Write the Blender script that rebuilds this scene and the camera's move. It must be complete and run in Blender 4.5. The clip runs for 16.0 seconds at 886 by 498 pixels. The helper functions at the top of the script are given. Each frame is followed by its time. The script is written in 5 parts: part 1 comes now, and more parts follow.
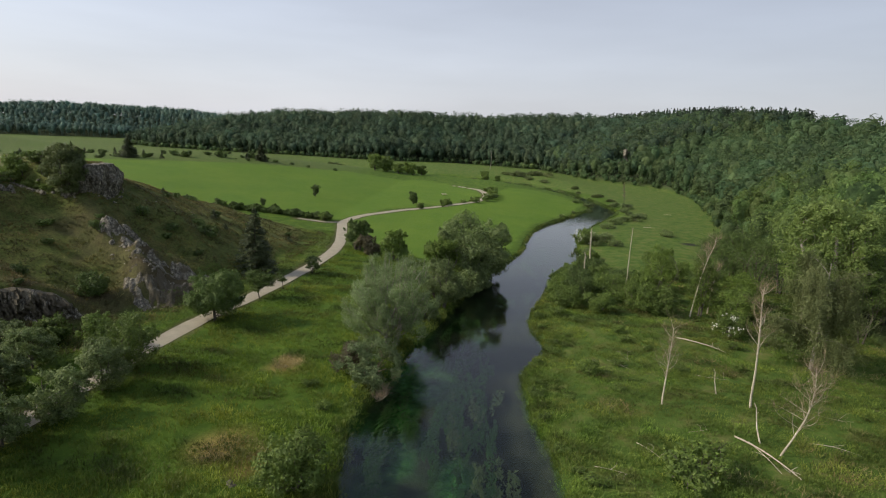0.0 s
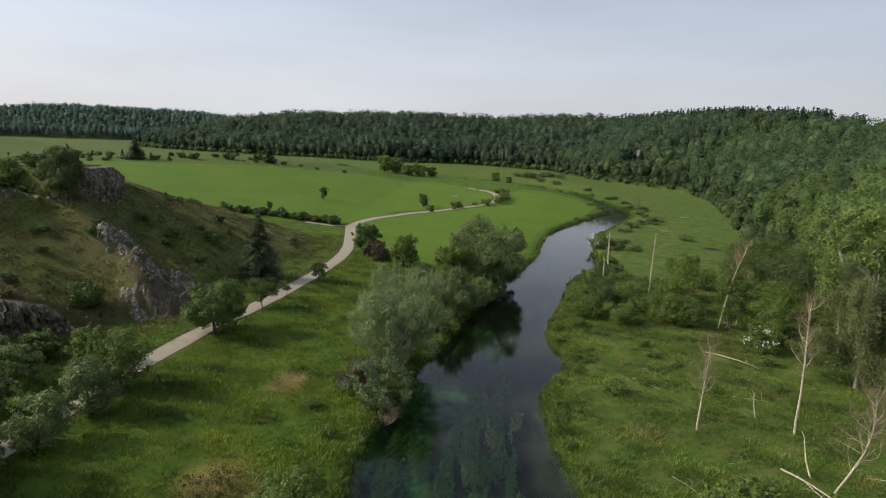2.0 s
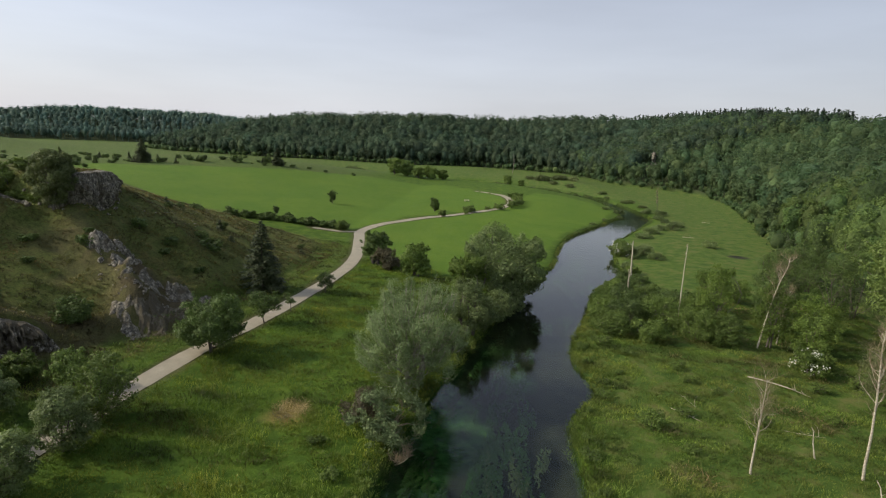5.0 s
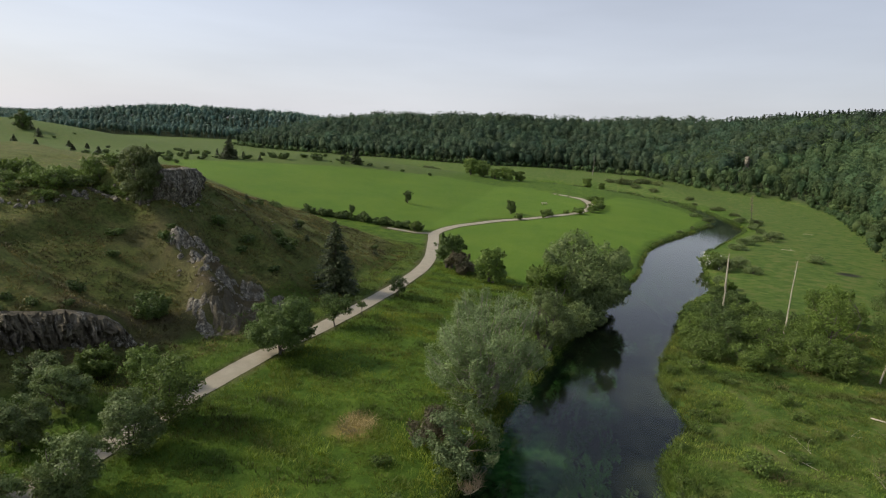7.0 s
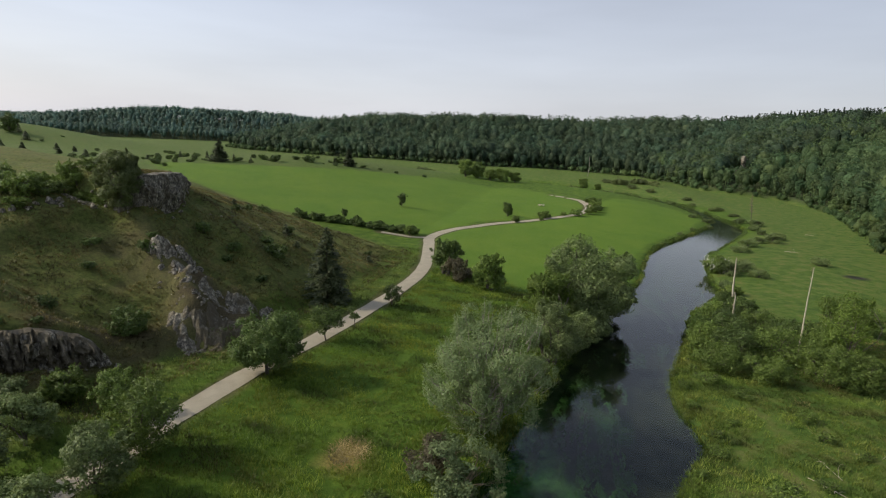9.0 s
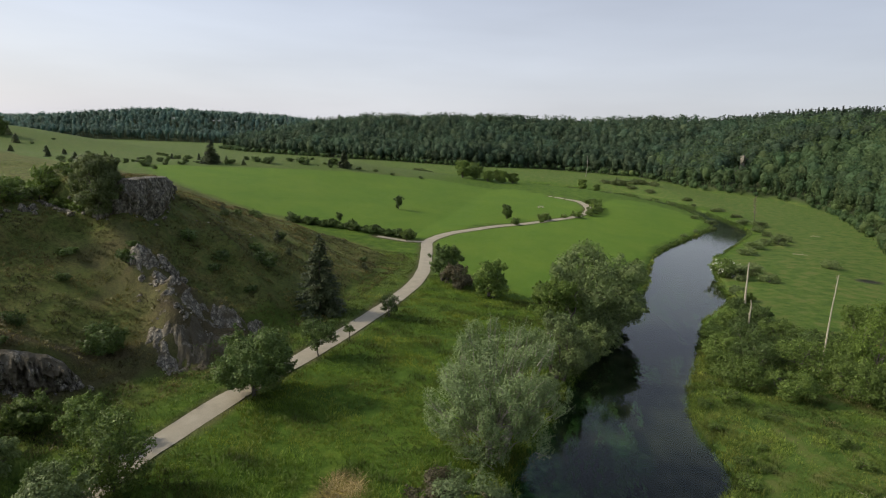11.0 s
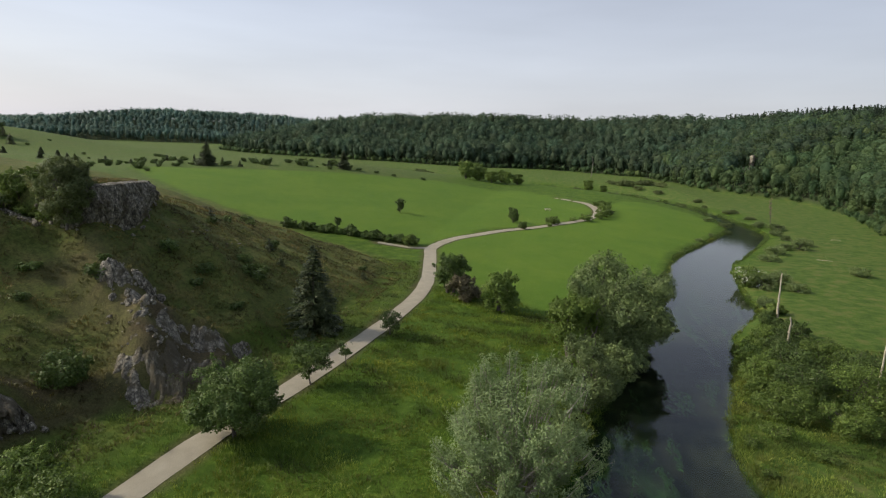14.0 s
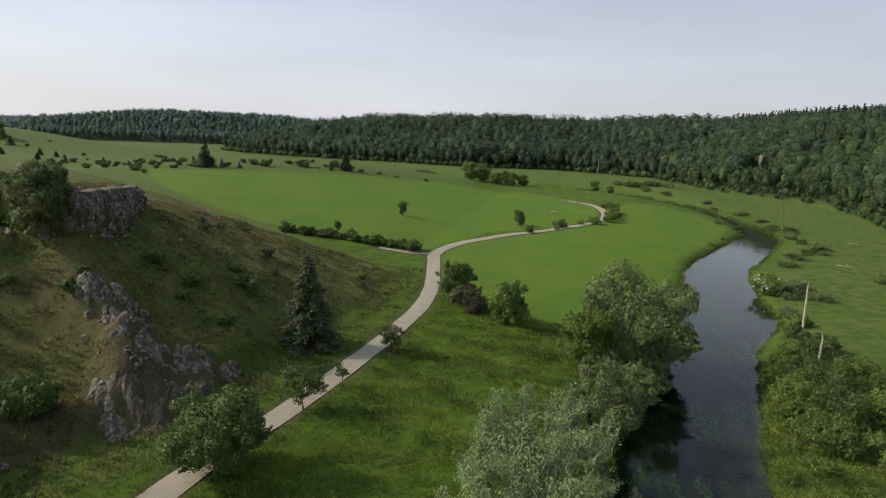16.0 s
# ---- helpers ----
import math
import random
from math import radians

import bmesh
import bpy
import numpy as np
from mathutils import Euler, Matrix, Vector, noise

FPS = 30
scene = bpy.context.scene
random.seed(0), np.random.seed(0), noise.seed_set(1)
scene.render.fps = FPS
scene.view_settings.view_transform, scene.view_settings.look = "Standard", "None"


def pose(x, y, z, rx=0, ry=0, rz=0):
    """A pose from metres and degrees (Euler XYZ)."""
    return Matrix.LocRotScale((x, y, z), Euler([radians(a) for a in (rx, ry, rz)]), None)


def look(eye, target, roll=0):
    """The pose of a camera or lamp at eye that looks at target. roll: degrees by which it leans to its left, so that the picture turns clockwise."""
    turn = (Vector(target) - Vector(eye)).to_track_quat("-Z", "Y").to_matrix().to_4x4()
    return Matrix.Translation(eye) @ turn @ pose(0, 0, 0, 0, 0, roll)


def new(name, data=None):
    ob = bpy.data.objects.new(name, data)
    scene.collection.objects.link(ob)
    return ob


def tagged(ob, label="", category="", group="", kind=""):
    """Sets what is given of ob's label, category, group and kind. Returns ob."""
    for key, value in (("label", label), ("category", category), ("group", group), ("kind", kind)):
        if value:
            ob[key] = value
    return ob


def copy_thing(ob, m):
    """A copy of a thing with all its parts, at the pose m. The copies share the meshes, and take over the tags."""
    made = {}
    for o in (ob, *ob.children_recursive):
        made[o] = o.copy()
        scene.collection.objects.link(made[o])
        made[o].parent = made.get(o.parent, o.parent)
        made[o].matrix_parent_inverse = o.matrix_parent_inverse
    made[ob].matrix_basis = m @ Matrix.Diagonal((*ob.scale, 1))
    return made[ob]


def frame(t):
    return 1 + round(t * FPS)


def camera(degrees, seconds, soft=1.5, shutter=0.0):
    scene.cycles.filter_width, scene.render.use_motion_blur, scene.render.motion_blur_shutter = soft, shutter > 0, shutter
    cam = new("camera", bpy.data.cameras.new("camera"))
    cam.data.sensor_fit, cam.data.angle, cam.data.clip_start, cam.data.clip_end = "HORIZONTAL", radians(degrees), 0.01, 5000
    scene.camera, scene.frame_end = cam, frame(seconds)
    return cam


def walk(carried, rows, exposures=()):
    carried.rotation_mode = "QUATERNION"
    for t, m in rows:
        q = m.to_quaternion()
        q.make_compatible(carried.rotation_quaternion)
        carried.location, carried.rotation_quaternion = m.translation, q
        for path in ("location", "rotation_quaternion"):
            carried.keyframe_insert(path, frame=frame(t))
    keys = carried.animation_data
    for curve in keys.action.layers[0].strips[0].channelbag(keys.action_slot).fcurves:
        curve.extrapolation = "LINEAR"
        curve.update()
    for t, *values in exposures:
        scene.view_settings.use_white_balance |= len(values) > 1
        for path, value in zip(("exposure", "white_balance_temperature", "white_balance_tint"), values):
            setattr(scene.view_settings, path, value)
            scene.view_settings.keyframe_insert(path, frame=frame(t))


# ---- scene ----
cam = camera(74.2, 16.0, soft=1.1)
PATH = [
    (0, (4.375, 1.189, 28.430), (4.213, 3.146, 28.048), 2.5),
    (0.5, (4.153, 2.540, 28.435), (3.982, 4.496, 28.054), 2.4),
    (1, (3.932, 3.834, 28.435), (3.752, 5.789, 28.054), 2.3),
    (1.5, (3.710, 5.076, 28.433), (3.522, 7.030, 28.053), 2.3),
    (2, (3.485, 6.272, 28.431), (3.290, 8.226, 28.051), 2.3),
    (2.5, (3.254, 7.429, 28.432), (3.052, 9.382, 28.053), 2.2),
    (3, (3.015, 8.553, 28.437), (2.805, 10.506, 28.059), 2.2),
    (3.5, (2.767, 9.649, 28.446), (2.552, 11.602, 28.068), 2.2),
    (5.8, (1.469, 14.512, 28.545), (1.225, 16.462, 28.171), 2.3),
    (6, (1.343, 14.931, 28.556), (1.082, 16.878, 28.180), 2.2),
    (6.5, (1.016, 15.985, 28.586), (0.616, 17.907, 28.203), 2.7),
    (7, (0.674, 17.050, 28.615), (0.203, 18.955, 28.229), 2.9),
    (7.5, (0.318, 18.129, 28.643), (-0.171, 20.030, 28.257), 2.8),
    (8, (-0.053, 19.226, 28.668), (-0.527, 21.131, 28.284), 2.7),
    (8.5, (-0.437, 20.343, 28.689), (-0.885, 22.254, 28.307), 2.6),
    (9, (-0.833, 21.485, 28.706), (-1.286, 23.396, 28.323), 2.6),
    (11.5, (-2.949, 27.586, 28.710), (-3.387, 29.500, 28.330), 2.3),
    (12, (-3.385, 28.884, 28.699), (-3.822, 30.798, 28.319), 2.3),
    (12.5, (-3.820, 30.203, 28.688), (-4.260, 32.117, 28.308), 2.3),
    (13, (-4.251, 31.540, 28.679), (-4.691, 33.454, 28.299), 2.2),
    (13.5, (-4.674, 32.890, 28.676), (-5.117, 34.803, 28.295), 2.2),
    (14, (-5.086, 34.249, 28.685), (-5.532, 36.161, 28.305), 2.2),
    (14.5, (-5.483, 35.609, 28.711), (-5.931, 37.521, 28.330), 2.1),
    (15, (-5.861, 36.962, 28.759), (-6.311, 38.873, 28.378), 2.1),
    (15.5, (-6.216, 38.301, 28.839), (-6.669, 40.211, 28.458), 2.1),
    (16, (-6.543, 39.614, 28.958), (-7.000, 41.523, 28.577), 2.1),
]
walk(cam, [(t, look(eye, aim, roll)) for t, eye, aim, roll in PATH])

# ---- world, sun ----
SUN_EL, SUN_AZ = radians(33.8), math.atan2(1.0, 0.17)
world = bpy.data.worlds.new("sky")
scene.world = world
world.use_nodes = True
wn, wl = world.node_tree.nodes, world.node_tree.links
wn.clear()
sky = wn.new("ShaderNodeTexSky")
sky.sky_type, sky.sun_disc = "NISHITA", False
sky.sun_elevation, sky.sun_rotation = SUN_EL, radians(260.3)
sky.air_density, sky.dust_density, sky.ozone_density, sky.altitude = 1.0, 3.0, 1.5, 500
veil = wn.new("ShaderNodeMix")
veil.data_type = "RGBA"
veil.inputs["B"].default_value = (6.45, 6.52, 7.15, 1)
up = wn.new("ShaderNodeSeparateXYZ")
wl.new(wn.new("ShaderNodeTexCoord").outputs["Generated"], up.inputs["Vector"])
haze = wn.new("ShaderNodeMapRange")
haze.inputs["From Min"].default_value, haze.inputs["From Max"].default_value = 0.0, 0.55
haze.inputs["To Min"].default_value, haze.inputs["To Max"].default_value = 0.72, 0.2
wl.new(up.outputs["Z"], haze.inputs["Value"])
wl.new(haze.outputs["Result"], veil.inputs["Factor"])
bg, wout = wn.new("ShaderNodeBackground"), wn.new("ShaderNodeOutputWorld")
bg.inputs["Strength"].default_value = 0.127
wl.new(sky.outputs["Color"], veil.inputs["A"])
streak = wn.new("ShaderNodeTexNoise")
stretch = wn.new("ShaderNodeMapping")
stretch.inputs["Scale"].default_value = (1.5, 1.5, 9.0)
wl.new(wn["Texture Coordinate"].outputs["Generated"], stretch.inputs["Vector"])
wl.new(stretch.outputs["Vector"], streak.inputs["Vector"])
streak.inputs["Scale"].default_value, streak.inputs["Detail"].default_value = 1.6, 4
thin = wn.new("ShaderNodeMapRange")
thin.inputs["From Min"].default_value, thin.inputs["From Max"].default_value = 0.35, 0.75
thin.inputs["To Min"].default_value, thin.inputs["To Max"].default_value = 0.97, 1.08
wl.new(streak.outputs["Fac"], thin.inputs["Value"])
cloud = wn.new("ShaderNodeVectorMath")
cloud.operation = "SCALE"
wl.new(veil.outputs["Result"], cloud.inputs["Vector"]), wl.new(thin.outputs["Result"], cloud.inputs["Scale"])
away = wn.new("ShaderNodeMapRange")
away.inputs["From Min"].default_value, away.inputs["From Max"].default_value = -0.3, 0.75
away.inputs["To Min"].default_value, away.inputs["To Max"].default_value = 1.02, 0.78
wl.new(up.outputs["X"], away.inputs["Value"])
glow = wn.new("ShaderNodeMapRange")
glow.inputs["From Min"].default_value, glow.inputs["From Max"].default_value = 0.2, 0.95
glow.inputs["To Min"].default_value, glow.inputs["To Max"].default_value = 1.0, 2.1
sunward = wn.new("ShaderNodeVectorMath")
sunward.operation = "DOT_PRODUCT"
sunward.inputs[1].default_value = (-0.66, -0.64, 0.4)
wl.new(wn["Texture Coordinate"].outputs["Generated"], sunward.inputs[0])
wl.new(sunward.outputs["Value"], glow.inputs["Value"])
bright = wn.new("ShaderNodeMath")
bright.operation = "MULTIPLY"
wl.new(away.outputs["Result"], bright.inputs[0]), wl.new(glow.outputs["Result"], bright.inputs[1])
dim = wn.new("ShaderNodeVectorMath")
dim.operation = "SCALE"
wl.new(cloud.outputs["Vector"], dim.inputs["Vector"]), wl.new(bright.outputs["Value"], dim.inputs["Scale"])
wl.new(dim.outputs["Vector"], bg.inputs["Color"])
wl.new(bg.outputs["Background"], wout.inputs["Surface"])

sun_data = bpy.data.lights.new("sun", "SUN")
sun_data.energy, sun_data.angle, sun_data.color = 3.1, radians(0.8), (1.0, 0.9, 0.72)
sun = new("sun", sun_data)
sun.matrix_world = look((-80 * math.sin(SUN_AZ), -80 * math.cos(SUN_AZ), 80 * math.tan(SUN_EL)), (0, 0, 0))

# ---- small maths ----
def sstep(a):
    a = np.clip(a, 0, 1)
    return a * a * (3 - 2 * a)


def hash2(ix, iy, seed):
    n = (ix * 374761393 + iy * 668265263 + seed * 982451653) & 0x7FFFFFFF
    n = ((n ^ (n >> 13)) * 1274126177) & 0x7FFFFFFF
    return ((n ^ (n >> 16)) & 0xFFFF) / 65535.0


def vnoise(x, y, seed=0):
    x, y = np.asarray(x, float), np.asarray(y, float)
    ix, iy = np.floor(x).astype(np.int64), np.floor(y).astype(np.int64)
    u, v = sstep(x - ix), sstep(y - iy)
    a, b = hash2(ix, iy, seed), hash2(ix + 1, iy, seed)
    c, d = hash2(ix, iy + 1, seed), hash2(ix + 1, iy + 1, seed)
    return (a + (b - a) * u) * (1 - v) + (c + (d - c) * u) * v - 0.5


def fbm(x, y, seed=0, octaves=4):
    x, y = np.asarray(x, float), np.asarray(y, float)
    return sum(vnoise(x * 2 ** k, y * 2 ** k, seed + k) / 2 ** k for k in range(octaves))


def smin(a, b, k):
    h = np.clip(0.5 + 0.5 * (b - a) / k, 0, 1)
    return b + (a - b) * h - k * h * (1 - h)


def edge_distance(poly, x, y):
    """Distance to a closed outline, negative inside."""
    p = np.array(poly, float)
    q = np.roll(p, -1, axis=0)
    best, inside = np.full(x.shape, 1e9), np.zeros(x.shape, bool)
    for (x0, y0), (x1, y1) in zip(p, q):
        dx, dy = x1 - x0, y1 - y0
        t = np.clip(((x - x0) * dx + (y - y0) * dy) / (dx * dx + dy * dy + 1e-9), 0, 1)
        best = np.minimum(best, np.hypot(x - x0 - t * dx, y - y0 - t * dy))
        if y0 != y1:
            inside ^= ((y0 > y) != (y1 > y)) & (x < x0 + (y - y0) * dx / dy)
    return np.where(inside, -best, best)


def line_distance(pts, x, y):
    p = np.array(pts, float)
    best = np.full(x.shape, 1e9)
    for (x0, y0), (x1, y1) in zip(p[:-1], p[1:]):
        dx, dy = x1 - x0, y1 - y0
        t = np.clip(((x - x0) * dx + (y - y0) * dy) / (dx * dx + dy * dy + 1e-9), 0, 1)
        best = np.minimum(best, np.hypot(x - x0 - t * dx, y - y0 - t * dy))
    return best


def smooth_line(pts, step=1.0):
    p = np.array(pts, float)
    p = np.vstack([2 * p[0] - p[1], p, 2 * p[-1] - p[-2]])
    out = []
    for i in range(1, len(p) - 2):
        n = max(2, int(np.linalg.norm(p[i + 1] - p[i]) / step))
        for t in np.arange(n) / n:
            out.append(0.5 * (2 * p[i] + (p[i + 1] - p[i - 1]) * t + (2 * p[i - 1] - 5 * p[i] + 4 * p[i + 1] - p[i + 2]) * t * t
                              + (3 * p[i] - p[i - 1] - 3 * p[i + 1] + p[i + 2]) * t ** 3))
    out.append(p[-2])
    return np.array(out)


# ---- plan of the valley ----
BANK_L = [(-4, -90), (-5, -20), (-5.5, 10), (-6.4, 42), (-7.9, 52), (-6.6, 66), (-4.2, 80), (0, 101), (5.8, 125.6), (12.3, 148), (14.9, 167),
          (20.9, 194.6), (37.5, 232.5), (46, 262), (42, 313), (26, 354), (0, 378), (-120, 432)]
BANK_R = [(16, -90), (13, -20), (11.5, 10), (11.5, 45), (9.1, 61), (9.2, 70), (12.6, 78.7), (11, 91), (14.8, 109), (19.2, 128), (26.8, 145),
          (27.5, 158), (31.3, 184.5), (38.7, 202), (54, 242), (54, 268), (47, 318), (29, 360), (3, 383), (-118, 438)]
ROAD = [(-44, -80), (-40, -20), (-38.5, 10), (-36.9, 45), (-36.7, 55), (-36.5, 66), (-35.8, 76), (-33.9, 88.5), (-32.9, 97), (-31.8, 109),
        (-31.2, 120), (-31.1, 128.5), (-32.4, 139.5), (-35.2, 151.5), (-37.3, 160), (-38.9, 166.5), (-38.5, 174), (-36.2, 182.5), (-32, 190.5), (-25.7, 202.6), (-18, 213),
        (-11, 223.5), (-3.5, 236), (0.4, 250), (0.7, 265), (-2.2, 281), (-8, 290), (-16, 298)]
TRACK = [(-39.2, 167.3), (-43, 166.4), (-47, 166.2), (-52, 166)]
VALLEY = [(62, -400), (60, 60), (66, 130), (80, 190), (100, 270), (112, 325), (108, 385), (77, 428), (39, 504), (-24, 545),
          (-100, 520), (-170, 535), (-260, 552), (-345, 580), (-400, 622), (-385, 690), (-350, 780), (-380, 860), (-480, 850), (-600, 780), (-760, 715),
          (-1000, 660), (-1500, 560), (-3000, 400), (-3000, -400)]
bank_l, bank_r = smooth_line(BANK_L, 3), smooth_line(BANK_R, 3)
RIVER = np.vstack([bank_l, bank_r[::-1]])
road_line, track_line = smooth_line(ROAD), smooth_line(TRACK)


FOOT_Y = [-50, 50, 73, 90, 105, 130, 145, 152, 158, 164, 172, 185, 260]
FOOT_X = [-52, -50, -47, -43, -39.7, -37.6, -41, -48, -62, -85, -115, -160, -420]


CRAG = [(-68.8, 94.2), (-66.2, 96.6), (-65.6, 100), (-65.9, 103.4), (-68.8, 107.6), (-72, 112.6), (-76.8, 119.4), (-81, 120), (-86, 108), (-80, 96)]
LOW_ROCK = [(-49.8, 82.6), (-47.6, 81.3), (-45.2, 80.8), (-42.6, 82), (-41.2, 84.2), (-40.8, 87)]
UP_ROCK = [(-48.6, 87.6), (-47, 88.6), (-45.2, 90.2), (-43.6, 92), (-42.4, 94.2)]


def scarp(pts, x, y, height, run=5.0):
    """A step in the ground along a line, up on its left hand, that dies away behind."""
    p = np.array(pts, float)
    best, side = np.full(x.shape, 1e9), np.zeros(x.shape)
    for i, ((x0, y0), (x1, y1)) in enumerate(zip(p[:-1], p[1:])):
        dx, dy = x1 - x0, y1 - y0
        t = ((x - x0) * dx + (y - y0) * dy) / (dx * dx + dy * dy)
        q = np.clip(t, 0, 1)
        d = np.hypot(x - x0 - q * dx, y - y0 - q * dy)
        s = ((y - y0) * dx - (x - x0) * dy) / np.hypot(dx, dy)
        over = np.where(i == 0, np.clip(-t, 0, None), 0) + np.where(i == len(p) - 2, np.clip(t - 1, 0, None), 0)
        fade = 1 - sstep(over * np.hypot(dx, dy) / 6.0)
        side = np.where(d < best, s * fade, side)
        best = np.minimum(best, d)
    return height * sstep(side / 1.3) * (1 - sstep((side - 1.6) / run))


def ground_z(x, y):
    x, y = np.asarray(x, float), np.asarray(y, float)
    river = edge_distance(RIVER, x, y) + 0.6 * vnoise(x / 2.3, y / 2.3, 5)
    floor = 0.6 + 0.4 * sstep((river - 0.5) / 9) + np.clip((y - 110) * 0.013, 0, 3.4) * sstep(river / 34) * (1 - 0.35 * sstep((y - 330) / 120)) * sstep((75 - x) / 40) + 0.5 * sstep((-20 - x) / 16) * sstep((90 + x) / 30)
    # pasture that climbs to the left, with a crest, falling off behind
    field = 0.1 * np.clip(-44 - x, 0, 400) * sstep((y - 120) / 60)
    field = smin(field, 10.6 - 3.2 * sstep((-160 - x) / 70), 5)
    field += 2.4 * np.exp(-((x + 122) / 42) ** 2 - ((y - 292) / 38) ** 2)
    field *= 1 - sstep((y - 315 + 45 * sstep((-120 - x) / 60)) / 115) * 0.9
    field += 20 * np.exp(-((x + 512) / 112) ** 2 - ((y - 430) / 85) ** 2)
    # rocky spur
    foot = np.interp(y, FOOT_Y, FOOT_X)
    steep = np.interp(y, [40, 73, 90, 105, 115, 123, 137, 150, 180], [0.4, 0.42, 0.5, 0.57, 0.47, 0.385, 0.27, 0.24, 0.2])
    d = np.clip(foot - x, 0, None)
    spur = np.maximum(smin(steep * d * np.clip(d / 3, 0, 1), 14.2 + 0.03 * np.minimum(d, 105), 4), 0)
    spur = spur * (1 - sstep((y - 280) / 130))
    ledge = np.interp(y, [70, 80, 95, 106, 119], [-73, -71, -67.5, -70.8, -75.0])
    spur += np.interp(y, [72, 84, 91, 96], [0.8, 1.4, 1.6, 0.0]) * sstep((ledge - x) / 2.2) * sstep((y - 66) / 14) * (1 - sstep((y - 118) / 5))
    spur += scarp(LOW_ROCK, x, y, 1.9, 9.0) + scarp(UP_ROCK, x, y, 1.0, 6.0) + 2.2 * np.exp(-((x + 57.2) / 1.6) ** 2 - ((y - 89.8) / 1.7) ** 2)
    ledge = np.interp(y, [44, 58, 65, 71, 75], [-61, -57, -55, -51.6, -49.4])
    spur += 2.8 * sstep((ledge - x) / 1.8) * (1 - sstep((y - 69) / 7))
    rib = line_distance([(-46, 83), (-56, 89.5), (-67, 97)], x, y)
    spur += 2.4 * np.exp(-(rib / 3.4) ** 2) * sstep(d / 3)
    z = floor + np.maximum(field, spur) + 0.35 * np.minimum(field, spur) * sstep((y - 150) / 50)
    rough = sstep(d / 4) * (y < 240)
    z = z + rough * (0.9 * fbm(x / 9, y / 9, 11) + 0.35 * vnoise(x / 1.7, y / 1.7, 3)) + (0.2 - 0.16 * sstep((y - 75) / 50)) * vnoise(x / 4, y / 4, 9) * (1 - rough)
    top = np.interp(y, [94, 98, 104, 112, 120], [19.4, 20.9, 20.6, 19.8, 19.2]) + 0.3 * vnoise(x / 1.5, y / 1.5, 6)
    on = sstep(-edge_distance(CRAG, x, y) / 1.1)
    z = np.where((y > 90) & (y < 124) & (x < -60), z * (1 - on) + np.maximum(z, top) * on, z)
    # wooded slopes
    out = edge_distance(VALLEY, x, y)
    back = np.clip(sstep((y - 735 - 0.25 * (x + 380)) / 60) * sstep((-300 - x) / 60) + sstep((-560 - x) / 60), 0, 1)
    front = 29.5 * sstep(out / 125 + 0.02) + 5.0 * fbm(x / 170, y / 170, 21) * sstep(out / 120) + np.clip(out - 130, 0, 900) * 0.004
    front = front * (1 - 0.2 * sstep((-100 - x) / 300)) + 6.5 * sstep((x + 40) / 200) * sstep(out / 160)
    front += (3.5 * sstep((x - 105) / 90) * sstep((y - 460) / 70) - 5.5 * sstep((x / np.maximum(y, 1) - 0.46) / 0.12) * sstep((y - 200) / 60)) * sstep(out / 120)
    front -= 4.5 * np.exp(-((x - 127) / 45) ** 2 - ((y - 602) / 60) ** 2)
    front = front * (1 - 0.75 * sstep((-340 - x) / 100))
    far = 14 + 21 * np.exp(-((x + 668) / 150) ** 2 - ((y - 868) / 170) ** 2) + 14 * np.exp(-((x + 490) / 100) ** 2 - ((y - 950) / 100) ** 2) + 4 * fbm(x / 120, y / 120, 23)
    hill = front * (1 - back) + far * back * sstep(out / 110 + 0.02)
    z = np.where(out > 0, np.maximum(z, 3 + hill), z)
    # road bench and river trench
    rd = np.minimum(line_distance(ROAD, x, y), line_distance(TRACK, x, y))
    z = z - 0.16 * (1 - sstep((rd - 1.2) / 0.7))
    blend = sstep((river + 1.3) / 2.4)
    return (-1.5 - 0.5 * vnoise(x / 5, y / 5, 4)) * (1 - blend) + z * blend


def ground_at(x, y):
    return float(ground_z(np.array([x]), np.array([y]))[0])


# ---- mesh helpers ----
def mesh_of(name, verts, faces, material=None, smooth=True):
    me = bpy.data.meshes.new(name)
    verts = np.ascontiguousarray(verts, np.float32)
    if isinstance(faces, np.ndarray):
        n, k = faces.shape
        me.vertices.add(len(verts))
        me.vertices.foreach_set("co", verts.ravel())
        me.loops.add(n * k)
        me.loops.foreach_set("vertex_index", np.ascontiguousarray(faces, np.int32).ravel())
        me.polygons.add(n)
        me.polygons.foreach_set("loop_start", np.arange(0, n * k, k, dtype=np.int32))
        me.polygons.foreach_set("loop_total", np.full(n, k, np.int32))
    else:
        me.from_pydata([tuple(v) for v in verts], [], faces)
    me.update(calc_edges=True)
    me.polygons.foreach_set("use_smooth", np.full(len(me.polygons), smooth, bool))
    if material:
        me.materials.append(material)
    return me


def part(name, me, parent, label=""):
    ob = new(name, me)
    ob.parent = parent
    return tagged(ob, label)


def thing(name, label, category, x, y, group="", kind="", sink=0.05):
    ob = new(name)
    ob.location = (x, y, ground_at(x, y) - sink)
    ob.empty_display_size = 0.5
    return tagged(ob, label, category, group, kind)


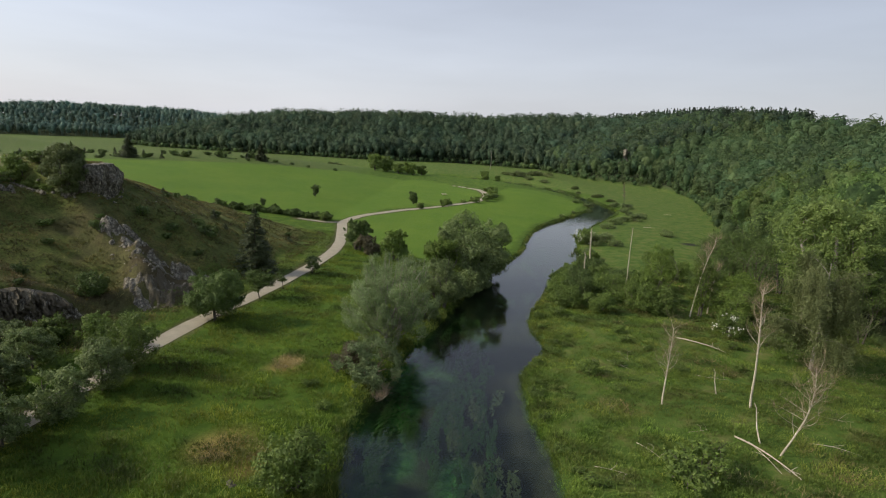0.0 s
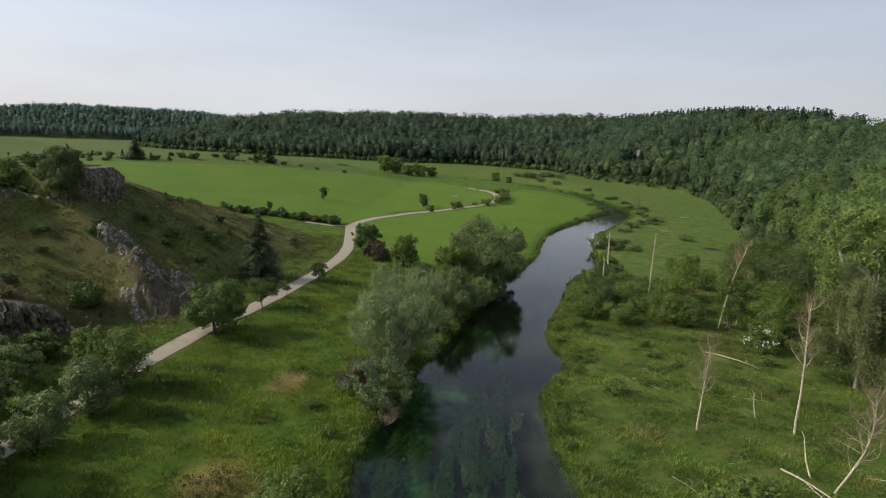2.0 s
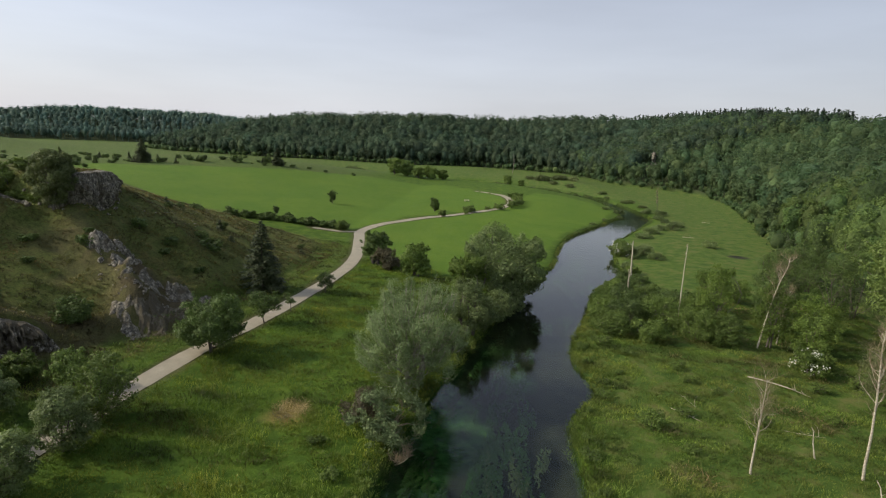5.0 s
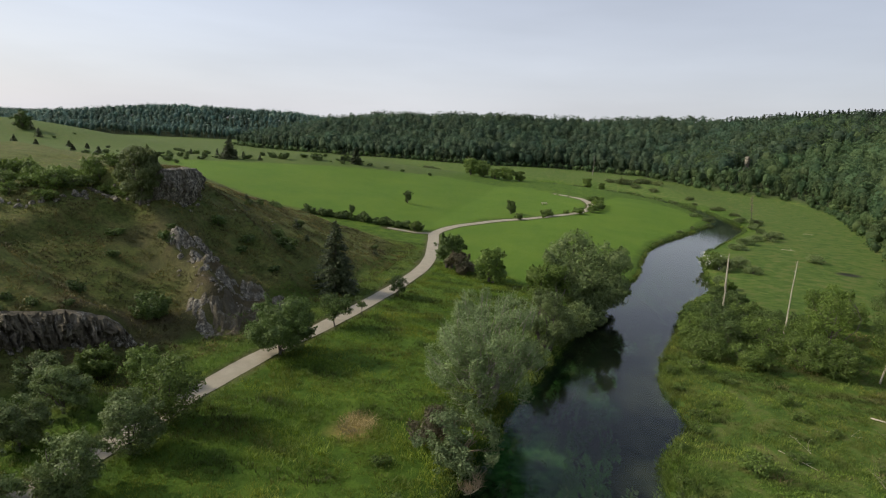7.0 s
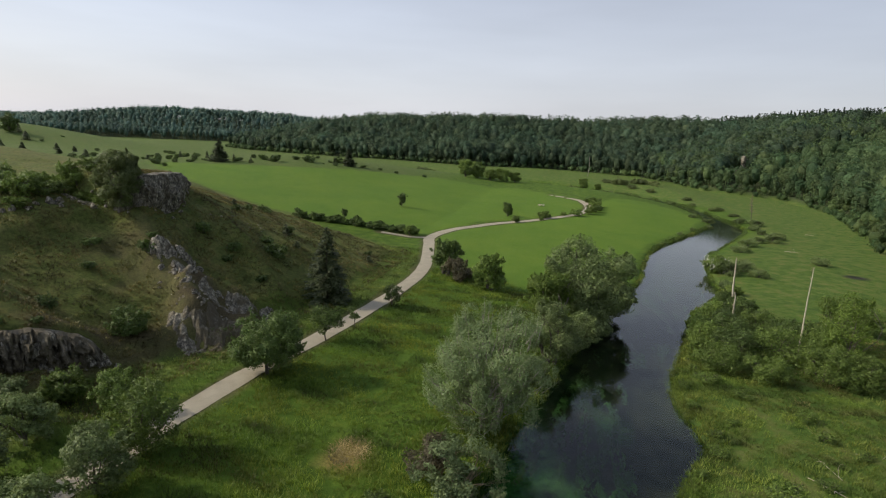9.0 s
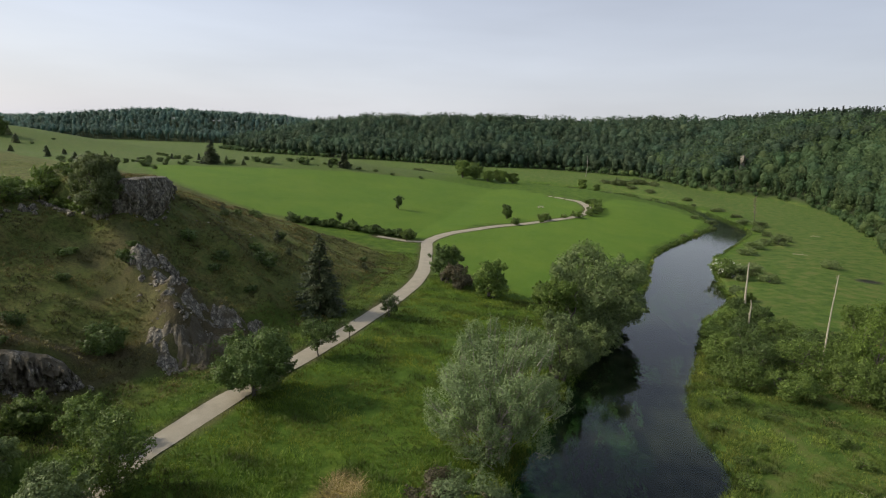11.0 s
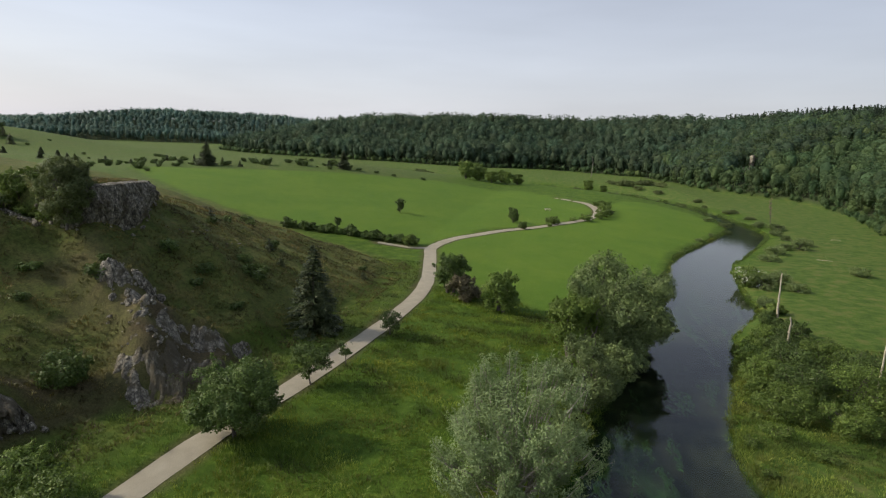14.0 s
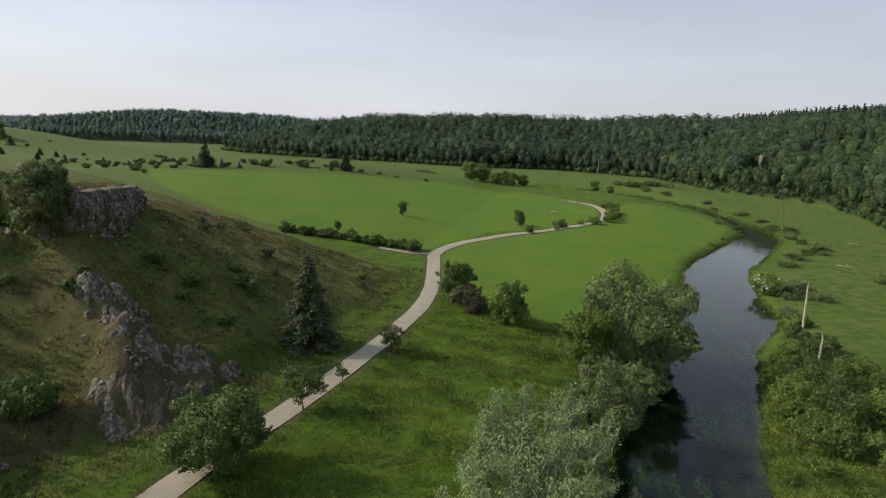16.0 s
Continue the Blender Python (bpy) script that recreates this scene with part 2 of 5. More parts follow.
def tube(path, radii, sides=6):
    path, radii = np.array(path, float), np.array(radii, float)
    n = len(path)
    tang = np.gradient(path, axis=0)
    tang /= np.linalg.norm(tang, axis=1)[:, None] + 1e-9
    ref = np.array([0.31, 0.93, 0.2])
    a = np.cross(tang, ref)
    a /= np.linalg.norm(a, axis=1)[:, None] + 1e-9
    b = np.cross(tang, a)
    ang = np.linspace(0, 2 * np.pi, sides, endpoint=False)
    v = path[:, None, :] + radii[:, None, None] * (np.cos(ang)[None, :, None] * a[:, None, :] + np.sin(ang)[None, :, None] * b[:, None, :])
    i, j = np.meshgrid(np.arange(n - 1), np.arange(sides), indexing="ij")
    k = (j + 1) % sides
    f = np.stack([i * sides + j, i * sides + k, (i + 1) * sides + k, (i + 1) * sides + j], -1).reshape(-1, 4)
    return v.reshape(-1, 3), f


def join_tubes(tubes):
    vs, fs, n = [], [], 0
    for v, f in tubes:
        vs.append(v), fs.append(f + n)
        n += len(v)
    return np.vstack(vs), np.vstack(fs)


def unit(a):
    return a / (np.linalg.norm(a, axis=-1, keepdims=True) + 1e-9)


def leaf_quads(rng, c, nrm, size, narrow=0.55):
    """One bent diamond for each centre."""
    n = len(c)
    nrm = unit(nrm)
    a = unit(np.cross(nrm, rng.normal(size=(n, 3))))
    b = np.cross(nrm, a)
    s = (size * rng.uniform(0.6, 1.3, n))[:, None]
    v = np.stack([c - a * s * 0.5, c + b * s * narrow * 0.5 - nrm * s * 0.1, c + a * s * 0.5 - nrm * s * 0.15, c - b * s * narrow * 0.5 - nrm * s * 0.1], 1)
    return v.reshape(-1, 3), np.arange(n * 4).reshape(n, 4)


def crown_points(rng, lobes, n, shell=0.4, gap=0.12, seed=0):
    lob = np.array(lobes, float)
    w = (lob[:, 3] * lob[:, 4] + lob[:, 4] * lob[:, 5]) ** 1.0
    pick = rng.choice(len(lob), n * 2, p=w / w.sum())
    u = unit(rng.normal(size=(n * 2, 3)))
    r = 1.04 - shell * rng.random(n * 2) ** 1.6 + 0.22 * vnoise(u[:, 0] * 2.2 + pick * 7, u[:, 1] * 2.2 + u[:, 2] * 3.1, seed)
    p = lob[pick, :3] + u * lob[pick, 3:] * r[:, None]
    keep = np.ones(n * 2, bool)
    for l in lob:
        q = np.linalg.norm((p - l[:3]) / l[3:], axis=1)
        keep &= q > 0.5
    keep &= vnoise(p[:, 0] * 0.9 + 31, p[:, 1] * 0.9 + p[:, 2] * 1.1, seed + 3) > -0.5 + gap * 1.6
    keep &= (u[:, 2] > -0.75) & (p[:, 2] > 0.05)
    p, u = p[keep][:n], u[keep][:n]
    return p, unit(u * 1.0 + rng.normal(size=u.shape) * 0.45 + np.array([0, 0, 0.25]))


def limb_path(rng, a, b, n=6, sag=0.12):
    a, b = np.array(a, float), np.array(b, float)
    t = np.linspace(0, 1, n)[:, None]
    bend = rng.normal(size=3) * np.linalg.norm(b - a) * sag
    return a + (b - a) * t + bend * np.sin(t * np.pi) + np.array([0, 0, 0.12]) * np.linalg.norm(b - a) * t * (1 - t)


def make_lobes(rng, h, r, base, n=9, flat=0.8):
    """Crown lobes between the heights base and h, within the radius r."""
    mid, half = (h + base) / 2, (h - base) / 2
    lobes = [(0, 0, mid, r * 0.62, r * 0.62, half * 0.84)]
    for i in range(n + 5):
        a, k = i * 2.4 + rng.uniform(-0.5, 0.5), rng.uniform(-0.95, 0.9)
        reach = math.sqrt(max(0.05, 1 - abs(k) ** 2.4))
        s = r * rng.uniform(0.22, 0.42)
        rr = (r - s * 0.6) * reach * rng.uniform(0.6, 1.0)
        lobes.append((rr * math.cos(a), rr * math.sin(a), mid + k * half * 0.86, s, s * rng.uniform(0.8, 1.2), s * flat))
    for i in range(n):
        a, k = rng.uniform(0, 6.28), rng.uniform(-0.6, 0.85)
        reach = math.sqrt(max(0.05, 1 - k * k))
        s = r * rng.uniform(0.09, 0.17)
        rr = r * reach * rng.uniform(0.78, 1.0)
        lobes.append((rr * math.cos(a), rr * math.sin(a), mid + k * half * 0.95, s, s, s * rng.uniform(0.8, 1.6)))
    return lobes


def broadleaf(name, label, category, x, y, h, r, base, leaves, leaf, leaf_mat, bark, seed, group="", nlobes=9, trunk_r=None, stems=1,
              narrow=0.55, gap=0.12, lean=(0, 0), shell=0.5, lobes=None, shoots=46, rise=0.5):
    rng = np.random.default_rng(seed)
    root = thing(name, label, category, x, y, group)
    lobes = lobes or make_lobes(rng, h, r, base, nlobes)
    lobes = [(a + lean[0] * c / h, b + lean[1] * c / h, c, p, q, s) for a, b, c, p, q, s in lobes]
    tr = trunk_r or 0.035 * h
    top = np.array([lean[0] * 0.75, lean[1] * 0.75, base + (h - base) * 0.6])
    tubes = []
    for s in range(stems):
        off = np.array([math.cos(s * 2.1), math.sin(s * 2.1), 0]) * (0.0 if stems == 1 else tr * 2.2)
        spread = np.array([math.cos(s * 2.1 + 0.4), math.sin(s * 2.1 + 0.4), 0]) * (0.0 if stems == 1 else r * 0.4)
        tubes.append(tube(limb_path(rng, off - np.array([0, 0, 0.3]), top + spread, 9, 0.05), np.linspace(tr * 1.25, tr * 0.25, 9), 8))
    v, f = join_tubes(tubes)
    trunk = part("trunk", mesh_of("trunk", v, f, bark), root)
    for i, l in enumerate(lobes[1:7]):
        a = np.array([lean[0], lean[1], 0]) * 0.3 + np.array([0, 0, base * rng.uniform(0.7, 1.1) + (h - base) * rng.uniform(0.0, 0.2)])
        end = np.array(l[:3])
        main = limb_path(rng, a, end, 6)
        tubes = [tube(main, np.linspace(tr * 0.5, tr * 0.14, 6), 5)]
        for k in range(3):
            tip = end + rng.normal(size=3) * np.array(l[3:]) * 0.62
            tubes.append(tube(limb_path(rng, main[3 + k % 2], tip, 4), np.linspace(tr * 0.2, tr * 0.05, 4), 4))
        v, f = join_tubes(tubes)
        part("limb", mesh_of("limb", v, f, bark), trunk)
    p, nrm = crown_points(rng, lobes, int(leaves * 0.82), shell, gap, seed)
    # leafy shoots that stand out of the crown
    each = max(4, int(leaves * 0.3 / shoots))
    stems_out, sp, sn = [], [], []
    for i in range(shoots):
        q = p[int(rng.integers(len(p)))]
        d = unit(unit(q - np.array([0, 0, (h + base) * 0.45])) + rng.normal(size=3) * 0.3 + np.array([0, 0, rise]))
        ln = r * rng.uniform(0.22, 0.5)
        a = q - d * ln * 0.55
        t = rng.random(each)[:, None] ** 0.8
        sp.append(a + d * ln * t + rng.normal(size=(each, 3)) * ln * 0.13 * (1.15 - t))
        sn.append(unit(rng.normal(size=(each, 3)) * 0.7 + d * 0.5 + np.array([0, 0, 0.3])))
        stems_out.append(tube([a, a + d * ln * 0.9], [0.02 + 0.002 * h, 0.006], 3))
    p, nrm = np.vstack([p] + sp), np.vstack([nrm] + sn)
    v, f = join_tubes(stems_out)
    tagged(part("twig_spray", mesh_of("twig_spray", v, f, bark), trunk), kind="stuff")
    v, f = leaf_quads(rng, p, nrm, leaf * 1.2, narrow + 0.15)
    part("crown", mesh_of("crown", v, f, leaf_mat, False), root)
    return root


def conifer(name, label, category, x, y, h, r, leaf_mat, bark, seed, leaves=5000, size=0.5, group="", base=0.4):
    rng = np.random.default_rng(seed)
    root = thing(name, label, category, x, y, group)
    v, f = tube([(0, 0, -0.3), (0.03, 0, h * 0.5), (0, 0, h)], [0.022 * h, 0.013 * h, 0.01], 8)
    part("trunk", mesh_of("trunk", v, f, bark), root)
    tiers = max(8, int(h * 2.2))
    tier = rng.integers(0, tiers, leaves * 2)
    tier = tier[rng.random(leaves * 2) < 1.05 - tier / tiers][:leaves]
    k = len(tier)
    az0 = rng.uniform(0, 6.28, (tiers, 9))
    az = az0[tier, rng.integers(0, 9, k)] + rng.normal(size=k) * 0.1
    u = rng.random(k) ** 0.7
    reach = r * (1 - tier / tiers) ** 0.85 * (0.78 + 0.44 * hash2(tier, (az * 9).astype(int), seed)) + 0.12
    zz = base + (h - base) * tier / tiers - u * reach * 0.28 + 0.1 * reach * u * u + rng.normal(size=k) * 0.07
    p = np.stack([np.cos(az) * u * reach, np.sin(az) * u * reach, zz], 1)
    nrm = np.stack([np.cos(az) * 0.35, np.sin(az) * 0.35, np.full(k, 1.0)], 1) + rng.normal(size=(k, 3)) * 0.4
    v, f = leaf_quads(rng, p, nrm, size, 0.5)
    part("crown", mesh_of("crown", v, f, leaf_mat, False), root)
    return root


# ---- materials ----
def material(name):
    m = bpy.data.materials.new(name)
    m.use_nodes = True
    nt = m.node_tree
    return m, nt.nodes, nt.links, nt.nodes["Principled BSDF"]


def noise_node(n, l, scale, detail=4, vec=None, rough=0.6):
    t = n.new("ShaderNodeTexNoise")
    t.inputs["Scale"].default_value, t.inputs["Detail"].default_value, t.inputs["Roughness"].default_value = scale, detail, rough
    if vec:
        l.new(vec, t.inputs["Vector"])
    return t.outputs["Fac"]


def ramp(n, l, fac, stops):
    r = n.new("ShaderNodeValToRGB")
    while len(r.color_ramp.elements) < len(stops):
        r.color_ramp.elements.new(0.5)
    for e, (p, c) in zip(r.color_ramp.elements, stops):
        e.position, e.color = p, (*c, 1)
    l.new(fac, r.inputs["Fac"])
    return r.outputs["Color"]


def mix_rgb(n, l, fac, a, b, mode="MIX"):
    m = n.new("ShaderNodeMix")
    m.data_type, m.blend_type = "RGBA", mode
    for sock, val in (("Factor", fac), ("A", a), ("B", b)):
        if hasattr(val, "is_linked"):
            l.new(val, m.inputs[sock])
        else:
            m.inputs[sock].default_value = val if sock == "Factor" else (*val, 1)
    return m.outputs["Result"]


def bump(n, l, height, strength, distance, bsdf):
    b = n.new("ShaderNodeBump")
    b.inputs["Strength"].default_value, b.inputs["Distance"].default_value = strength, distance
    l.new(height, b.inputs["Height"])
    l.new(b.outputs["Normal"], bsdf.inputs["Normal"])


def position(n):
    return n.new("ShaderNodeNewGeometry").outputs["Position"]


def leaf_material(name, dark, light, glow=0.25, rough=0.55, tint=False, fleck=0, grain=0):
    m, n, l, b = material(name)
    g = n.new("ShaderNodeNewGeometry")
    info = n.new("ShaderNodeObjectInfo")
    col = ramp(n, l, g.outputs["Random Per Island"], [(0.0, tuple(c * 0.85 for c in dark)), (0.6, tuple(0.35 * a + 0.65 * c for a, c in zip(dark, light))), (0.85, light), (1.0, tuple(min(1, c * 1.4) for c in light))])
    patch = noise_node(n, l, 0.35, 2, g.outputs["Position"])
    col = mix_rgb(n, l, patch, col, tuple(0.5 * (a + c) for a, c in zip(dark, light)))
    if tint:
        own = n.new("ShaderNodeAttribute")
        own.attribute_name = "tint"
        col = mix_rgb(n, l, 1.0, col, own.outputs["Color"], "MULTIPLY")
    hsv = n.new("ShaderNodeHueSaturation")
    mr = n.new("ShaderNodeMapRange")
    mr.inputs["To Min"].default_value, mr.inputs["To Max"].default_value = 0.8, 1.2
    l.new(info.outputs["Random"], mr.inputs["Value"])
    l.new(mr.outputs["Result"], hsv.inputs["Value"])
    if grain:
        fine = noise_node(n, l, grain, 6, g.outputs["Position"], 0.75)
        col = mix_rgb(n, l, 1.0, col, ramp(n, l, fine, [(0.32, (0.74, 0.74, 0.74)), (0.5, (1.0, 1.0, 1.0)), (0.68, (1.22, 1.22, 1.22))]), "MULTIPLY")
        bump(n, l, fine, 1.0, 0.8, b)
    l.new(col, hsv.inputs["Color"])
    b.inputs["Roughness"].default_value = rough
    b.inputs["Specular IOR Level"].default_value = 0.3
    l.new(hsv.outputs["Color"], b.inputs["Base Color"])
    t = n.new("ShaderNodeBsdfTranslucent")
    l.new(hsv.outputs["Color"], t.inputs["Color"])
    mx = n.new("ShaderNodeMixShader")
    mx.inputs["Fac"].default_value = glow
    l.new(b.outputs["BSDF"], mx.inputs[1]), l.new(t.outputs["BSDF"], mx.inputs[2])
    last = mx.outputs["Shader"]
    if fleck:
        cell = n.new("ShaderNodeTexVoronoi")
        cell.inputs["Scale"].default_value = fleck
        l.new(g.outputs["Position"], cell.inputs["Vector"])
        cut = n.new("ShaderNodeMath")
        cut.operation = "LESS_THAN"
        cut.inputs[1].default_value = 0.56
        l.new(cell.outputs["Distance"], cut.inputs[0])
        clear, gaps = n.new("ShaderNodeBsdfTransparent"), n.new("ShaderNodeMixShader")
        l.new(cut.outputs["Value"], gaps.inputs["Fac"])
        l.new(clear.outputs["BSDF"], gaps.inputs[1]), l.new(last, gaps.inputs[2])
        last = gaps.outputs["Shader"]
    l.new(last, n["Material Output"].inputs["Surface"])
    return m


LEAF_MID = leaf_material("leaf_mid", (0.058, 0.1, 0.018), (0.168, 0.232, 0.044), 0.3, fleck=6.5)
LEAF_DARK = leaf_material("leaf_dark", (0.042, 0.074, 0.016), (0.112, 0.162, 0.034), 0.25, fleck=6.5)
LEAF_SILVER = leaf_material("leaf_silver", (0.088, 0.128, 0.044), (0.205, 0.268, 0.106), 0.25, fleck=7.0)
LEAF_WILLOW = leaf_material("leaf_willow", (0.078, 0.115, 0.034), (0.2, 0.255, 0.086), 0.3, fleck=7.0)
LEAF_YELLOW = leaf_material("leaf_yellow", (0.062, 0.108, 0.014), (0.15, 0.21, 0.034), 0.35, fleck=6.0)
LEAF_BROWN = leaf_material("leaf_brown", (0.06, 0.054, 0.028), (0.135, 0.115, 0.06), 0.25, fleck=7.0)
NEEDLE = leaf_material("needle", (0.026, 0.042, 0.014), (0.076, 0.092, 0.034), 0.12)
SPRUCE = leaf_material("spruce", (0.018, 0.036, 0.018), (0.046, 0.07, 0.036), 0.1)
BLOSSOM = leaf_material("blossom", (0.35, 0.36, 0.28), (0.7, 0.7, 0.6))
WOODS = leaf_material("woods", (0.04, 0.064, 0.033), (0.073, 0.107, 0.049), 0.44, 0.7, tint=True, grain=1.1)
WOODS_LEAF = leaf_material("woods_leaf", (0.04, 0.068, 0.026), (0.085, 0.122, 0.042), 0.3, 0.65, tint=True, fleck=4.5)
LEAF_BIRCH = leaf_material("leaf_birch", (0.085, 0.105, 0.036), (0.172, 0.196, 0.076), 0.35, fleck=9.0)
LEAF_POPLAR = leaf_material("leaf_poplar", (0.08, 0.125, 0.026), (0.178, 0.236, 0.062), 0.35, fleck=6.0)
LEAF_OLIVE = leaf_material("leaf_olive", (0.066, 0.09, 0.026), (0.145, 0.175, 0.056), 0.3, fleck=7.0)
GRASS = leaf_material("grass_blade", (0.068, 0.114, 0.009), (0.15, 0.2, 0.022), 0.4, tint=True)
HERB = leaf_material("herb", (0.058, 0.1, 0.012), (0.13, 0.174, 0.03), 0.4, tint=True)


def bark_material(name, a, b_, scale=9):
    m, n, l, b = material(name)
    pos = n.new("ShaderNodeTexCoord").outputs["Object"]
    f = noise_node(n, l, scale, 5, pos)
    l.new(ramp(n, l, f, [(0.3, a), (0.7, b_)]), b.inputs["Base Color"])
    b.inputs["Roughness"].default_value = 0.9
    bump(n, l, f, 0.6, 0.03, b)
    return m


BARK = bark_material("bark", (0.05, 0.042, 0.032), (0.14, 0.12, 0.095))
DEADWOOD = bark_material("dead_wood", (0.24, 0.2, 0.135), (0.52, 0.465, 0.35), 5)
PALE_BARK = bark_material("willow_bark", (0.15, 0.135, 0.105), (0.33, 0.3, 0.25))
TWIG = bark_material("twig", (0.13, 0.098, 0.055), (0.27, 0.215, 0.125))


def rock_material(name="limestone", lichen=0.54):
    m, n, l, b = material(name)
    pos = position(n)
    tall = n.new("ShaderNodeMapping")
    tall.inputs["Scale"].default_value = (1.0, 1.0, 0.45)
    l.new(pos, tall.inputs["Vector"])
    big, fine = noise_node(n, l, 0.55, 5, pos), noise_node(n, l, 2.1, 8, tall.outputs["Vector"], 0.85)
    crack = n.new("ShaderNodeTexVoronoi")
    crack.feature = "DISTANCE_TO_EDGE"
    crack.inputs["Scale"].default_value = 2.3
    crack.inputs["Randomness"].default_value = 1.0
    l.new(tall.outputs["Vector"], crack.inputs["Vector"])
    col = ramp(n, l, fine, [(0.37, (0.03, 0.025, 0.019)), (0.46, (0.135, 0.12, 0.088)), (0.54, (0.285, 0.255, 0.19)), (0.65, (0.55, 0.5, 0.39))])
    col = mix_rgb(n, l, ramp(n, l, crack.outputs["Distance"], [(0.0, (0.8, 0.8, 0.8)), (0.09, (0, 0, 0))]), col, (0.035, 0.03, 0.024))
    # brown cover; a low threshold spreads it to stand in for shade
    moss_shade = ramp(n, l, big, [(lichen, (0, 0, 0)), (lichen + 0.15, (0.9, 0.9, 0.9))])
    col = mix_rgb(n, l, moss_shade, col, (0.085, 0.068, 0.036))
    l.new(col, b.inputs["Base Color"])
    b.inputs["Roughness"].default_value = 0.9
    bump(n, l, fine, 0.9, 0.25, b)
    return m


ROCK = rock_material()
# extra brown cover, painted in place of shade on the lane face
SHADE_BROWN_ROCK = rock_material("shade_brown_limestone", 0.3)
WORN_ROCK = rock_material("worn_limestone", 0.45)


def gravel_material():
    m, n, l, b = material("gravel")
    pos = position(n)
    big, fine = noise_node(n, l, 0.6, 4, pos), noise_node(n, l, 14, 5, pos)
    col = ramp(n, l, big, [(0.3, (0.225, 0.198, 0.138)), (0.7, (0.33, 0.295, 0.215))])
    col = mix_rgb(n, l, 0.35, col, ramp(n, l, fine, [(0.3, (0.175, 0.152, 0.105)), (0.7, (0.42, 0.38, 0.285))]))
    l.new(col, b.inputs["Base Color"])
    b.inputs["Roughness"].default_value = 0.95
    bump(n, l, fine, 0.4, 0.02, b)
    return m


GRAVEL = gravel_material()


def ground_material():
    m, n, l, b = material("turf")
    pos = position(n)
    zone = n.new("ShaderNodeAttribute")
    zone.attribute_name = "zone"
    sep = n.new("ShaderNodeSeparateColor")
    l.new(zone.outputs["Color"], sep.inputs["Color"])
    big, mid, fine = noise_node(n, l, 0.06, 4, pos), noise_node(n, l, 0.45, 5, pos), noise_node(n, l, 5.0, 6, pos, 0.75)
    lush = ramp(n, l, mid, [(0.3, (0.038, 0.076, 0.007)), (0.55, (0.066, 0.116, 0.011)), (0.75, (0.108, 0.15, 0.018))])
    mown = ramp(n, l, big, [(0.3, (0.068, 0.134, 0.013)), (0.7, (0.1, 0.162, 0.017))])
    mown = mix_rgb(n, l, 0.25, mown, ramp(n, l, mid, [(0.35, (0.068, 0.134, 0.011)), (0.65, (0.12, 0.18, 0.019))]))
    heath = ramp(n, l, mid, [(0.3, (0.066, 0.087, 0.02)), (0.5, (0.1, 0.11, 0.03)), (0.7, (0.14, 0.12, 0.042))])
    heath = mix_rgb(n, l, ramp(n, l, big, [(0.4, (0, 0, 0)), (0.65, (0.6, 0.6, 0.6))]), heath, (0.082, 0.11, 0.02))
    tuft = noise_node(n, l, 1.7, 5, pos, 0.8)
    heath = mix_rgb(n, l, 1.0, heath, ramp(n, l, tuft, [(0.36, (0.5, 0.52, 0.5)), (0.5, (0.95, 0.95, 0.95)), (0.66, (1.3, 1.24, 1.2))]), "MULTIPLY")
    sward = n.new("ShaderNodeVectorMath")
    sward.operation = "MULTIPLY"
    sward.inputs[1].default_value = (0.86, 1.1, 0.92)
    far_up = n.new("ShaderNodeSeparateXYZ")
    l.new(pos, far_up.inputs["Vector"])
    reach = n.new("ShaderNodeMapRange")
    reach.inputs["From Min"].default_value, reach.inputs["From Max"].default_value = 150, 200
    l.new(far_up.outputs["Y"], reach.inputs["Value"])
    l.new(heath, sward.inputs[0])
    heath = mix_rgb(n, l, reach.outputs["Result"], heath, sward.outputs["Vector"])
    wet = ramp(n, l, mid, [(0.3, (0.044, 0.084, 0.013)), (0.5, (0.074, 0.12, 0.019)), (0.7, (0.13, 0.132, 0.04))])
    col = mix_rgb(n, l, sep.outputs["Red"], lush, mown)
    col = mix_rgb(n, l, sep.outputs["Green"], col, heath)
    col = mix_rgb(n, l, sep.outputs["Blue"], col, wet)
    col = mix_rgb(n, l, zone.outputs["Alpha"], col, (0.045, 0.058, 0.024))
    soil = n.new("ShaderNodeAttribute")
    soil.attribute_name = "soil"
    s2 = n.new("ShaderNodeSeparateColor")
    l.new(soil.outputs["Color"], s2.inputs["Color"])
    straw = ramp(n, l, fine, [(0.35, (0.19, 0.12, 0.035)), (0.65, (0.37, 0.27, 0.095))])
    col = mix_rgb(n, l, s2.outputs["Red"], col, straw)
    bed = ramp(n, l, mid, [(0.35, (0.012, 0.013, 0.011)), (0.65, (0.034, 0.034, 0.027))])
    algae = ramp(n, l, noise_node(n, l, 1.1, 5, pos, 0.7), [(0.35, (0.012, 0.042, 0.012)), (0.5, (0.034, 0.115, 0.034)), (0.66, (0.085, 0.2, 0.06))])
    bed = mix_rgb(n, l, soil.outputs["Alpha"], bed, algae)
    col = mix_rgb(n, l, s2.outputs["Green"], col, bed)
    col = mix_rgb(n, l, s2.outputs["Blue"], col, ramp(n, l, fine, [(0.35, (0.052, 0.039, 0.022)), (0.65, (0.112, 0.085, 0.046))]))
    hsv = n.new("ShaderNodeHueSaturation")
    mr = n.new("ShaderNodeMapRange")
    mr.inputs["From Min"].default_value, mr.inputs["From Max"].default_value = 0.25, 0.75
    mr.inputs["To Min"].default_value, mr.inputs["To Max"].default_value = 0.72, 1.28
    l.new(fine, mr.inputs["Value"]), l.new(mr.outputs["Result"], hsv.inputs["Value"]), l.new(col, hsv.inputs["Color"])
